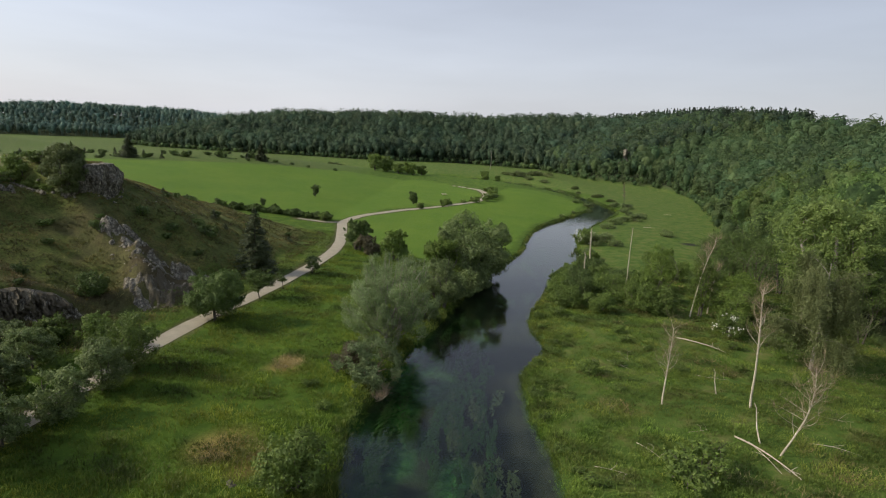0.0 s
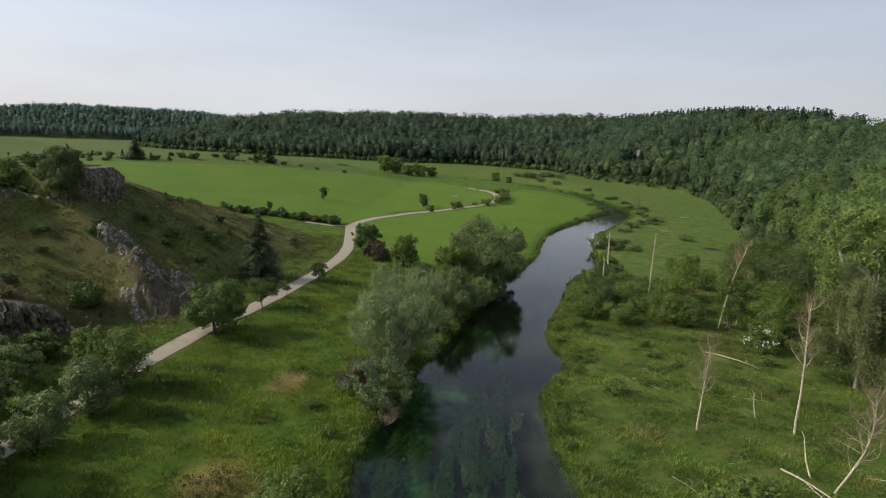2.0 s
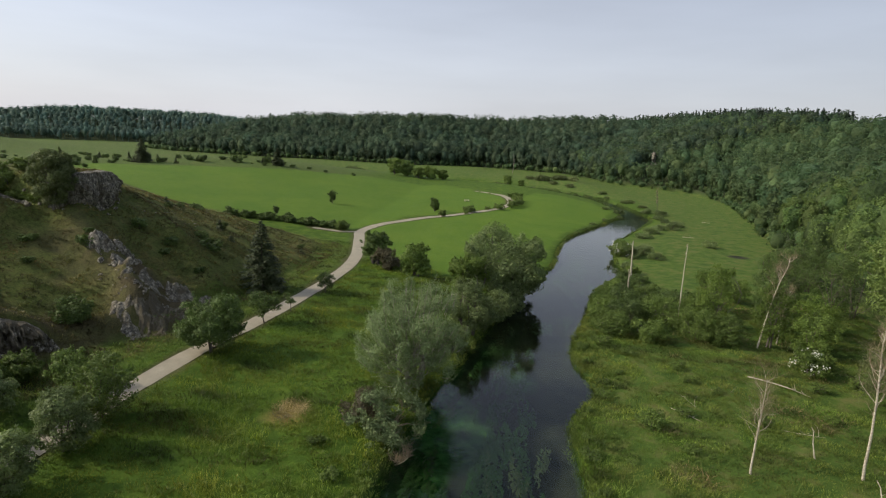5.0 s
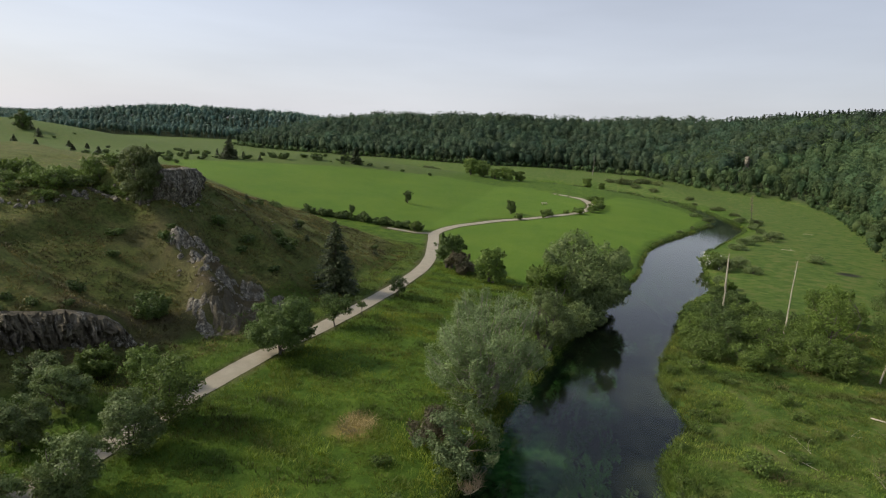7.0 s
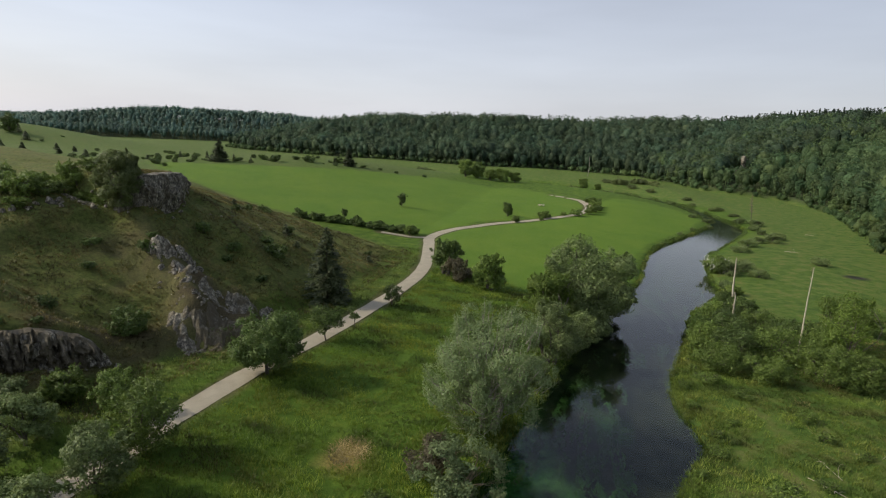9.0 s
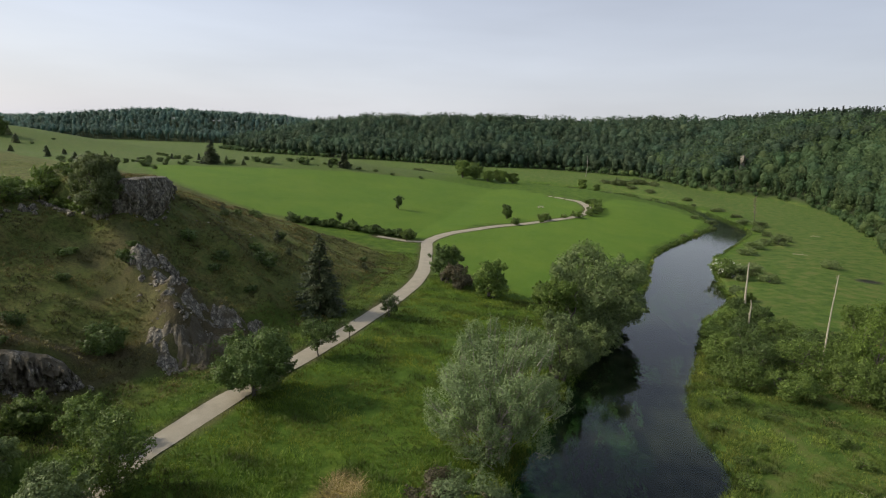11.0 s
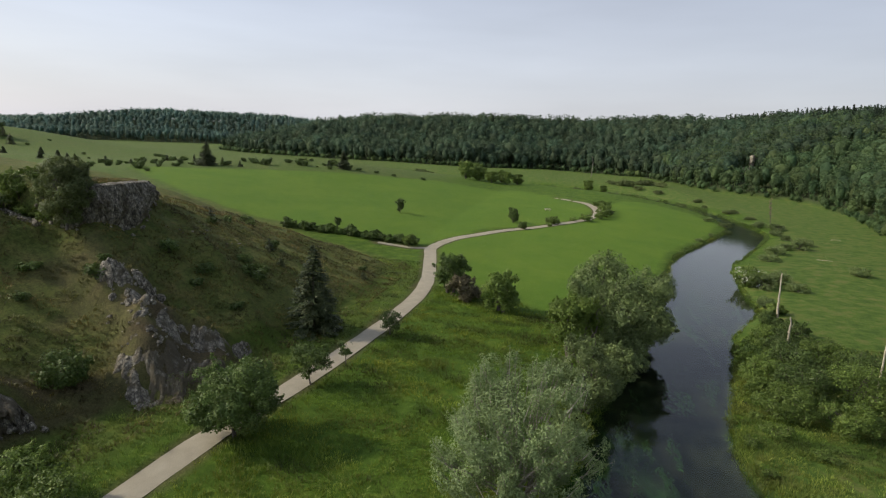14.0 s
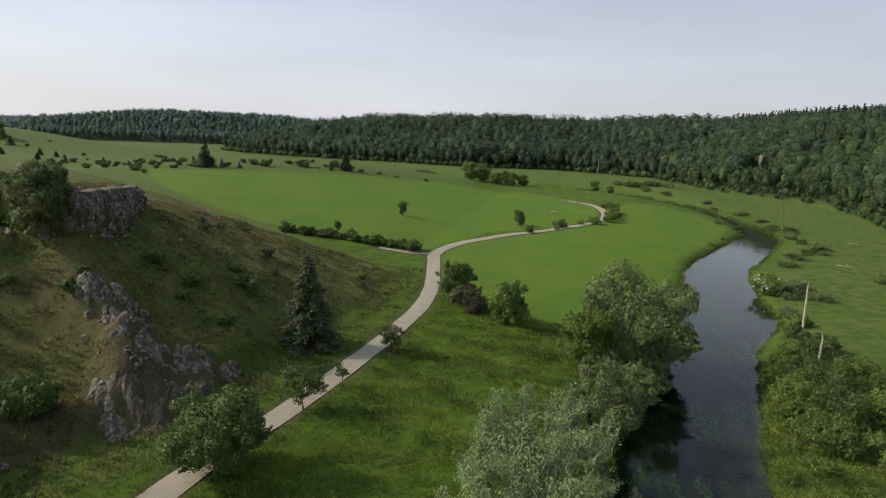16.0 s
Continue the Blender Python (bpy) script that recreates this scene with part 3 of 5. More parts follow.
    l.new(hsv.outputs["Color"], b.inputs["Base Color"])
    b.inputs["Roughness"].default_value = 0.95
    b.inputs["Specular IOR Level"].default_value = 0.15
    bump(n, l, fine, 0.7, 0.25, b)
    return m


TURF = ground_material()


def water_material():
    m, n, l, b = material("river_water")
    pos = position(n)
    b.inputs["Base Color"].default_value = (0.5, 0.72, 0.47, 1)
    b.inputs["Roughness"].default_value = 0.03
    b.inputs["IOR"].default_value = 1.33
    b.inputs["Transmission Weight"].default_value = 1.0
    b.inputs["Specular IOR Level"].default_value = 0.36
    bump(n, l, noise_node(n, l, 1.6, 3, pos), 0.06, 0.1, b)
    return m


WATER = water_material()

# ---- ground ----
def spaced(lo, a, b, hi, step, grow):
    mid = list(np.arange(a, b + step / 2, step))
    left, s = [], step
    v = a
    while v > lo:
        s *= grow
        v -= s
        left.append(v)
    right, s, v = [], step, b
    while v < hi:
        s *= grow
        v += s
        right.append(v)
    return np.array(left[::-1] + mid + right)


MOWN_A = [(-43, 168), (-38, 178), (-31, 202), (-19, 215.5), (-8, 231), (-3.5, 245), (-1, 260), (-1, 275), (-4, 289), (-11, 299), (-30, 312),
          (-75, 305), (-110, 272), (-150, 242), (-175, 228), (-150, 205), (-115, 182), (-90, 172), (-62, 169.5)]
MOWN_B = [(-29.5, 145), (-32, 146), (-35, 156), (-37.5, 166), (-36.5, 177), (-26.5, 199.5), (-16, 211.5), (-4.5, 227), (1, 242), (3.5, 259), (4, 276),
          (12, 300), (24, 310), (38, 290), (43.5, 262), (34.5, 233), (18, 196), (12, 168), (9.5, 150), (4, 131), (-10, 128)]
WETLAND = [(11, 10), (12, 90), (22, 130), (30, 175), (60, 245), (60, 300), (40, 345), (0, 400), (-150, 450), (-170, 535), (-100, 512), (-24, 545),
           (39, 504), (77, 428), (108, 385), (112, 325), (100, 270), (80, 190), (60, 60), (60, 10)]


def build_ground():
    xs = spaced(-3000, -90, 66, 3000, 1.05, 1.06)
    ys = spaced(-500, 28, 200, 3600, 1.1, 1.045)
    gx, gy = np.meshgrid(xs, ys, indexing="ij")
    x, y = gx.ravel(), gy.ravel()
    z = ground_z(x, y)
    nx, ny = len(xs), len(ys)
    i, j = np.meshgrid(np.arange(nx - 1), np.arange(ny - 1), indexing="ij")
    f = np.stack([i * ny + j, (i + 1) * ny + j, (i + 1) * ny + j + 1, i * ny + j + 1], -1).reshape(-1, 4)
    me = mesh_of("ground", np.stack([x, y, z], 1), f, TURF)
    wob = 1.2 * vnoise(x / 3, y / 3, 8)
    mown = np.maximum(sstep(0.5 - (edge_distance(MOWN_A, x, y) + wob * 1.5) / 2), sstep(0.5 - (edge_distance(MOWN_B, x, y) + wob * 0.4) / 1.5))
    wet = sstep(0.5 - (edge_distance(WETLAND, x, y) + wob) / 4)
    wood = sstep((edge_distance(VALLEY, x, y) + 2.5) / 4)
    foot = np.interp(y, FOOT_Y, FOOT_X)
    heath = np.maximum(np.maximum(sstep((foot - x + wob) / 4), 0.4 * sstep((foot + 8 - x + wob) / 5) * (y < 170) * (x < np.interp(y, [r[1] for r in ROAD], [r[0] for r in ROAD]))), sstep((-60 - x) / 30) * (y > 150))
    heath = heath * (1 - mown) * (1 - wood)
    river = edge_distance(RIVER, x, y)
    a = me.color_attributes.new("zone", "FLOAT_COLOR", "POINT")
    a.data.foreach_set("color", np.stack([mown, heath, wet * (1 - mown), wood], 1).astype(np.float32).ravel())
    straw = np.zeros_like(x)
    for px, py, r in ((-18.9, 65.6, 1.9), (-17.8, 46, 2.6), (-14.5, 44.5, 1.8)):
        straw = np.maximum(straw, (0.75 if py > 60 else 0.65) * sstep(1.5 - (np.hypot(x - px, (y - py) * 0.8) + 1.6 * wob) / r))
    bed = sstep((0.75 - river) / 1.0)
    bare = sstep(1.2 - line_distance([(-53, 62), (-50.5, 70), (-48, 78), (-47.5, 83)], x, y) / 1.6) * 0.7
    bare = np.maximum(bare, 0.5 * sstep(1.3 - line_distance([(-46, 84), (-57, 88), (-62, 90)], x, y) / 5 + 1.2 * vnoise(x / 2, y / 2, 14)))
    bare = np.maximum(bare, 0.92 * sstep(1.15 - line_distance([(-55.5, 89.4), (-50, 87.6), (-45, 88.6), (-42.6, 91), (-43.6, 84.6), (-48, 83.4)], x, y) / 3.6 + 1.3 * vnoise(x / 1.8, y / 1.8, 15)))
    bare = np.maximum(bare, 0.8 * sstep(1.0 - line_distance([(-56, 70), (-52.5, 74), (-50.5, 78)], x, y) / 2.8 + 1.2 * vnoise(x / 1.8, y / 1.8, 16)))
    rd = np.minimum(line_distance(ROAD, x, y), line_distance(TRACK, x, y))
    bare = np.maximum(bare, 0.7 * sstep((2.3 - rd) / 0.8 + wob * 0.4))
    bed = np.maximum(bed, sstep(1.6 - (np.hypot(x - 60, (y - 168.5) * 1.3) + wob) / 2.2))
    algae = sstep((line_distance(bank_r, x, y) - 6.5 + 2.5 * vnoise(x / 2.5, y / 6, 33)) / 3) * sstep(0.55 + 1.6 * fbm(x / 4, y / 9, 34, 3))
    algae = algae * (river < 1.5) * (1 - 0.85 * sstep((y - 72) / 30))
    c = me.color_attributes.new("soil", "FLOAT_COLOR", "POINT")
    c.data.foreach_set("color", np.stack([straw, bed, bare, algae], 1).astype(np.float32).ravel())
    tagged(new("ground", me), "grassy valley floor with heath slopes and meadows", "ground", kind="structure")


build_ground()


def ribbon(name, line, width, mat, label, category):
    line = np.array(line)
    t = unit(np.gradient(line, axis=0))
    nrm = np.stack([-t[:, 1], t[:, 0]], 1)
    k = 7
    off = np.linspace(-0.5, 0.5, k)
    wob = 0.22 * vnoise(np.arange(len(line)) / 2.5, np.zeros(len(line)), 17)
    pts = line[:, None, :] + nrm[:, None, :] * (off[None, :] * (width + wob[:, None]))[:, :, None]
    x, y = pts[..., 0].ravel(), pts[..., 1].ravel()
    z = np.repeat(ground_z(line[:, 0], line[:, 1]), k).reshape(len(line), k)
    z = z + 0.1 + 0.05 * (1 - (2 * off) ** 2)[None, :]
    z = np.maximum(z, ground_z(x, y).reshape(z.shape) + 0.05)
    i, j = np.meshgrid(np.arange(len(line) - 1), np.arange(k - 1), indexing="ij")
    f = np.stack([i * k + j, i * k + j + 1, (i + 1) * k + j + 1, (i + 1) * k + j], -1).reshape(-1, 4)
    me = mesh_of(name, np.stack([x, y, z.ravel()], 1), f, mat)
    tagged(new(name, me), label, category, kind="structure")


ribbon("road", road_line, 2.75, GRAVEL, "pale gravel lane winding through the valley", "road")
ribbon("side_track", track_line, 1.9, GRAVEL, "narrow pale gravel track beside the hedge", "track")


def build_water():
    n = 260
    l = smooth_line(BANK_L, 1.0)
    r = smooth_line(BANK_R, 1.0)
    l = l[np.linspace(0, len(l) - 1, n).astype(int)]
    r = r[np.linspace(0, len(r) - 1, n).astype(int)]
    c, d = (l + r) / 2, (r - l) / 2
    d = d * (1 + 1.6 / np.linalg.norm(d, axis=1))[:, None]
    v = np.concatenate([c - d, c + d])
    v = np.column_stack([v, np.zeros(len(v))])
    i = np.arange(n - 1)
    f = np.stack([i, i + n, i + n + 1, i + 1], 1)
    ob = tagged(new("water", mesh_of("water", v, f, WATER)), "clear slow river water with a dark smooth surface", "river", kind="structure")
    ob.visible_shadow = False


build_water()

# ---- woods on the slopes ----
def ball(cuts):
    """Points and faces of a round grid of quads."""
    bm = bmesh.new()
    bmesh.ops.create_cube(bm, size=2.0)
    bmesh.ops.subdivide_edges(bm, edges=bm.edges[:], cuts=cuts, use_grid_fill=True)
    v = unit(np.tan(np.array([p.co[:] for p in bm.verts]) * 0.7))
    f = np.array([[p.index for p in q.verts] for q in bm.faces])
    bm.free()
    return v, f


def forest(name, label, trees, cards, size, seed, mat, cone=False, cuts=3, tint_gain=1.0, blue=1.0, leaf_mat=None):
    """Many trees in one mesh: domed crowns with rounded boughs and sprays of leaves, on stems."""
    rng = np.random.default_rng(seed)
    x, y, h, r = trees
    z = ground_z(x, y)
    n, k = len(x), 22
    if cone:
        ctr = np.stack([x, y, z + h * 0.48], 1)[:, None, :]
        ext = np.stack([r, r, h * 0.52], 1)[:, None, :]
        t = rng.random((n, cards)) ** 1.15
        a = rng.uniform(0, 6.283, (n, cards))
        w = (1 - t) * rng.uniform(0.75, 1.1, (n, cards))
        u = np.stack([np.cos(a) * w, np.sin(a) * w, t * 2.05 - 1.0], 2)
        p = (ctr + u * ext).reshape(-1, 3)
        nrm = (u + rng.normal(size=u.shape) * 0.3).reshape(-1, 3)
        ball_v, ball_f = ball(1)
        slim = 0.42 * (1 - ball_v[:, 2:]) + 0.02
        body = ctr + (ball_v * np.concatenate([slim, slim, slim * 0 + 0.95], 1))[None] * ext
    else:
        rise = np.minimum(r * rng.uniform(0.9, 1.7, n), h * 0.5)
        fall = np.minimum(h * 0.66, r * 2.2)
        ctr = np.stack([x, y, z + h - rise], 1)[:, None, :]
        oval = rng.uniform(0.85, 1.15, (n, 2))
        bough = unit(rng.normal(size=(n, k, 3)) + np.array([0, 0, 0.3]))
        reach = rng.uniform(0.12, 0.34, (n, k))

        def shell(u):
            s = np.einsum("nci,nki->nck", u, bough)
            grow = 0.78 + np.max(reach[:, None, :] * np.sqrt(np.clip((s - 0.84) / 0.16, 0, 1)), axis=2)
            tall = np.where(u[..., 2] > 0, rise[:, None], fall[:, None])
            return np.stack([u[..., 0] * (r * oval[:, 0])[:, None], u[..., 1] * (r * oval[:, 1])[:, None], u[..., 2] * tall], 2) * grow[..., None]

        ball_v, ball_f = ball(cuts)
        u = np.broadcast_to(ball_v[None], (n, len(ball_v), 3))
        body = ctr + shell(u) * rng.uniform(0.58, 0.76, (n, len(ball_v)))[..., None]
        pick = rng.integers(0, k, (n, cards))
        heart = np.take_along_axis(bough, pick[..., None], 1)
        puff = unit(rng.normal(size=(n, cards, 3)) + heart * 0.9 + np.array([0, 0, 0.3]))
        u = unit(heart + puff * 0.34)
        p = (ctr + shell(u) * (0.84 + 0.17 * np.sum(puff * heart, 2) + 0.1 * rng.random((n, cards)))[..., None]).reshape(-1, 3)
        nrm = (puff * 0.8 + u * 0.5 + rng.normal(size=u.shape) * 0.5 + np.array([0, 0, 0.2])).reshape(-1, 3)
    v, f = leaf_quads(rng, p, nrm, size, 0.8)
    m = len(ball_v)
    bf = (ball_f[None] + (np.arange(n) * m)[:, None, None]).reshape(-1, 4)
    # stems
    k = 4
    ang = np.arange(k) * 2 * np.pi / k
    ring = np.stack([np.cos(ang), np.sin(ang)], 1)
    low = np.concatenate([np.stack([x, y], 1)[:, None, :] + ring * 0.3, np.broadcast_to((z - 0.5)[:, None, None], (n, k, 1))], 2)
    up = np.concatenate([np.stack([x, y], 1)[:, None, :] + ring * 0.15, np.broadcast_to((z + h * 0.7)[:, None, None], (n, k, 1))], 2)
    sv = np.concatenate([low, up], 1).reshape(-1, 3)
    j = np.arange(k)
    sf = np.stack([j, (j + 1) % k, (j + 1) % k + k, j + k], 1)[None] + (np.arange(n) * 2 * k)[:, None, None]
    me = mesh_of(name, np.vstack([v, sv, body.reshape(-1, 3)]), np.vstack([f, sf.reshape(-1, 4) + len(v), bf + len(v) + len(sv)]), leaf_mat or mat, True)
    me.materials.append(mat)
    me.polygons.foreach_set("material_index", np.concatenate([np.zeros(len(f), np.int32), np.ones(len(sf.reshape(-1, 4)) + len(bf), np.int32)]))
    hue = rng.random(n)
    # crown tint; its blue factor also paints distance haze into the leaves
    val = tint_gain * rng.uniform(0.82, 1.14, n) * (1 + 0.35 * vnoise(x / 40, y / 40, seed))
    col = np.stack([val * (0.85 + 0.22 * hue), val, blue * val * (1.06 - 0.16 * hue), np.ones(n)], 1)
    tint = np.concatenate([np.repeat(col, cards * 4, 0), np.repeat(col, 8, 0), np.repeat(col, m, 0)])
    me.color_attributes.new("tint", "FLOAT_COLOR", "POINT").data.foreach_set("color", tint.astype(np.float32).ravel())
    return tagged(new(name, me), label, "woods", kind="stuff")


def scatter_trees(rng, n, xr, yr, test, gap):
    x, y = rng.uniform(*xr, n), rng.uniform(*yr, n)
    k = test(x, y)
    x, y = x[k], y[k]
    cell, seen = {}, []
    for i in range(len(x)):
        c = (int(x[i] // gap), int(y[i] // gap))
        if all((x[i] - x[q]) ** 2 + (y[i] - y[q]) ** 2 > gap * gap for a in (-1, 0, 1) for b in (-1, 0, 1) for q in cell.get((c[0] + a, c[1] + b), ())):
            cell.setdefault(c, []).append(i)
            seen.append(i)
    return x[seen], y[seen]


rng = np.random.default_rng(5)


def outside(a, c):
    return np.where(np.hypot(a - 96.5, (c - 440) * 0.5) < 9, -9, edge_distance(VALLEY, a, c))


x, y = scatter_trees(rng, 30000, (56, 380), (30, 520), lambda a, c: (outside(a, c) > 1) & (outside(a, c) < 165) & (a + 0.3 * c < 330) & ~((outside(a, c) > 120) & (c > 260) & (a > 0.2 * c - 8) & (a < 0.5 * c + 4)), 5.6)
h = rng.uniform(13, 20.5, len(x)) * np.clip(0.55 + outside(x, y) / 30, 0.55, 1)
wide = h * rng.uniform(0.22, 0.36, len(x))
near = (x + 0.45 * y < 185) & (y < 220)
forest("slope_woods", "dense green deciduous woods on the valley side", (x[near], y[near], h[near], wide[near]), 850, 0.62, 6, WOODS, cuts=4, tint_gain=1.42, blue=0.68, leaf_mat=WOODS_LEAF)
forest("upper_slope_woods", "dense cool green woods higher on the valley side", (x[~near], y[~near], h[~near], wide[~near]), 200, 1.05, 16, WOODS, cuts=1, tint_gain=1.85, blue=0.84)
# far and distant crowns: haze is painted in as a paler, bluer tint
x, y = scatter_trees(rng, 30000, (-410, 330), (440, 800), lambda a, c: (outside(a, c) > 1) & (outside(a, c) < 150) & (c > 445) & (c < 745 + 0.25 * (a + 380)), 5.3)
h = rng.uniform(15, 22, len(x)) * np.clip(0.6 + outside(x, y) / 30, 0.6, 1)
forest("far_woods", "dark deciduous woods behind the meadows", (x, y, h, h * rng.uniform(0.22, 0.36, len(x))), 125, 1.35, 7, WOODS, cuts=1, tint_gain=1.34, blue=1.12)
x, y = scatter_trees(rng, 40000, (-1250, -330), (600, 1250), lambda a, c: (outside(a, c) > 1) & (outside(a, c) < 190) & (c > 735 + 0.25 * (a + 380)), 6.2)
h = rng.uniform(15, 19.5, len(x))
forest("distant_woods", "distant woods on the plateau, blued by painted haze", (x, y, h, h * rng.uniform(0.2, 0.3, len(x))), 44, 1.5, 8, WOODS, cuts=1, tint_gain=2.35, blue=1.6)
x, y = scatter_trees(rng, 7000, (70, 330), (330, 660), lambda a, c: (outside(a, c) > 118) & (outside(a, c) < 150) & (a > 0.2 * c - 8) & (a < 0.5 * c + 4), 3.4)
h = rng.uniform(17.5, 22, len(x))
forest("ridge_spruces", "dark pointed spruces along the ridge", (x, y, h, h * 0.25), 230, 1.35, 9, SPRUCE, True)
x, y = scatter_trees(rng, 40000, (-460, 130), (40, 720), lambda a, c: (np.abs(outside(a, c)) < 3.5) & ((a > 64) | (c > 300)), 3.6)
h = rng.uniform(2.5, 6.0, len(x))
forest("edge_scrub", "leafy scrub along the edge of the woods", (x, y, h, h * rng.uniform(0.4, 0.65, len(x))), 80, 0.6, 10, WOODS, cuts=2, tint_gain=1.8, blue=0.72)

# ---- rocks ----
def rock_mesh(seed):
    rng = np.random.default_rng(seed)
    bm = bmesh.new()
    bmesh.ops.create_icosphere(bm, subdivisions=2, radius=1.0)
    v = np.array([p.co[:] for p in bm.verts])
    f = np.array([[p.index for p in q.verts] for q in bm.faces])
    bm.free()
    for k in range(13):
        d = unit(rng.normal(size=3))
        cut = rng.uniform(0.5, 0.8)
        over = np.clip(v @ d - cut, 0, None)
        v -= over[:, None] * d
    v += rng.normal(size=v.shape) * 0.035
    v *= 1.25
    return mesh_of("block", v, f, ROCK, False)


ROCKS = [rock_mesh(100 + i) for i in range(10)]


def block(parent, x, y, z, sx, sy, sz, rng, tilt=12):
    ob = new("block", ROCKS[int(rng.integers(len(ROCKS)))])
    ob.parent = parent
    o = parent.location
    ob.location = (x - o.x, y - o.y, z - o.z)
    ob.rotation_euler = [radians(a) for a in (rng.uniform(-tilt, tilt), rng.uniform(-tilt, tilt), rng.uniform(0, 360))]
    ob.scale = (sx, sy, sz)
    return ob


def outcrop(label, line, count, height, size, seed, sink=0.35, tall=1.5, spread=0.8):
    """Jagged limestone blocks, stacked up a face along a line on the plan."""
    rng = np.random.default_rng(seed)
    pts = smooth_line(line, 0.5)
    mid = pts[len(pts) // 2]
    root = thing("rock_outcrop", label, "rock", mid[0], mid[1], "limestone outcrops")
    for i in range(count):
        p = pts[int(rng.integers(len(pts)))]
        x, y = p[0] + rng.normal() * spread, p[1] + rng.normal() * spread
        up = rng.random() * height
        x -= up * 0.28
        s = size * rng.uniform(0.45, 1.2)
        z = min(ground_at(x, y) + up * 0.5, ground_at(x - 2.0, y) - 0.75 * s * tall)
        z = max(z, ground_at(x, y) - 0.25 * s * tall)
        block(root, x, y, z - sink * s * 0.4, s * rng.uniform(0.6, 1.0), s * rng.uniform(0.6, 1.0), s * tall * rng.uniform(0.6, 1.1), rng)
    return root


def cliff(label, line, seed, drop=0.5, back=2.6, rough=0.9, scale=1.0, blocks=0, size=0.7, crest=1.0, taper=6, stone=ROCK, fine=0.3, rows=20):
    """A fissured rock face along a line on the plan that follows the step in the ground, with loose blocks at its foot."""
    rng = np.random.default_rng(seed)
    pts = smooth_line(line, fine)
    mid = pts[len(pts) // 2]
    root = thing("rock_outcrop", label, "rock", mid[0], mid[1], "limestone outcrops")
    tang = unit(np.gradient(pts, axis=0))
    nrm = np.stack([tang[:, 1], -tang[:, 0]], 1)
    low = ground_z(*(pts + nrm * 0.9).T) - drop
    high = ground_z(*(pts - nrm * back).T) + 0.05
    n, k = len(pts), rows
    u = np.arange(n) * fine
    v = np.concatenate([np.linspace(0, 1, k - 2), [1.0, 0.98]])
    ends = np.clip(np.minimum(np.arange(n), n - 1 - np.arange(n)) / taper, 0, 1)
    rise = (high - low) * (0.35 + 0.65 * ends)
    uu, zz = np.meshgrid(u, v * 5.0, indexing="ij")
    rib = np.sqrt(np.abs(vnoise(uu / (0.7 * scale) + 0.35 * zz, zz / 5.0, seed)) * 2)
    chunk = np.floor(3.99 * (vnoise(uu / (1.1 * scale), zz / 1.3, seed + 1) + 0.5)) / 3
    chip = np.floor(2.99 * (vnoise(uu / (0.5 * scale), zz / 0.7, seed + 5) + 0.5)) / 2
    disp = rough * (1.5 * rib + 1.0 * chunk + 0.45 * chip + 0.25 * vnoise(uu / 0.3, zz / 0.4, seed + 2) - 0.6) * (0.3 + 0.7 * np.sin(np.pi * np.clip(v, 0.05, 0.92)))[None]
    out = 0.75 - 0.35 * v - crest * 1.4 * v ** 4
    out[-2:] = (-0.3 - crest, -back)
    off = (out[None] + disp * (v < 0.99)[None]) * (0.3 + 0.7 * ends[:, None])
    xy = pts[:, None, :] + nrm[:, None, :] * off[:, :, None] + tang[:, None, :] * (0.35 * vnoise(uu / 0.9, zz / 0.9, seed + 3))[:, :, None]
    z = low[:, None] + rise[:, None] * v[None] + 0.15 * vnoise(uu / 0.5, zz / 0.5, seed + 4)
    o = np.array(root.location)
    verts = np.concatenate([xy, z[:, :, None]], 2).reshape(-1, 3) - o
    a, b = np.meshgrid(np.arange(n - 1), np.arange(k - 1), indexing="ij")
    f = np.stack([a * k + b, (a + 1) * k + b, (a + 1) * k + b + 1, a * k + b + 1], -1).reshape(-1, 4)
    part("face", mesh_of("face", verts, f, stone, False), root)
    for i in range(blocks * 2):
        q, t = int(rng.integers(4, n - 4)), rng.uniform(0.1, 0.85)
        p = pts[q] + nrm[q] * (1.15 - 0.8 * t ** 2)
        s = size * rng.uniform(0.45, 1.1)
        block(root, p[0], p[1], low[q] + rise[q] * t, s * rng.uniform(0.5, 0.9), s * rng.uniform(0.5, 0.9), s * rng.uniform(0.9, 1.9), rng)
    for i in range(blocks):
        q = int(rng.integers(n))
        p = pts[q] + nrm[q] * rng.uniform(0.2, 1.9)
        s = size * rng.uniform(0.4, 1.1)
        block(root, p[0], p[1], ground_at(*p) + s * 0.1, s * rng.uniform(0.6, 1.1), s * rng.uniform(0.6, 1.1), s * rng.uniform(0.6, 1.3), rng)
    return root


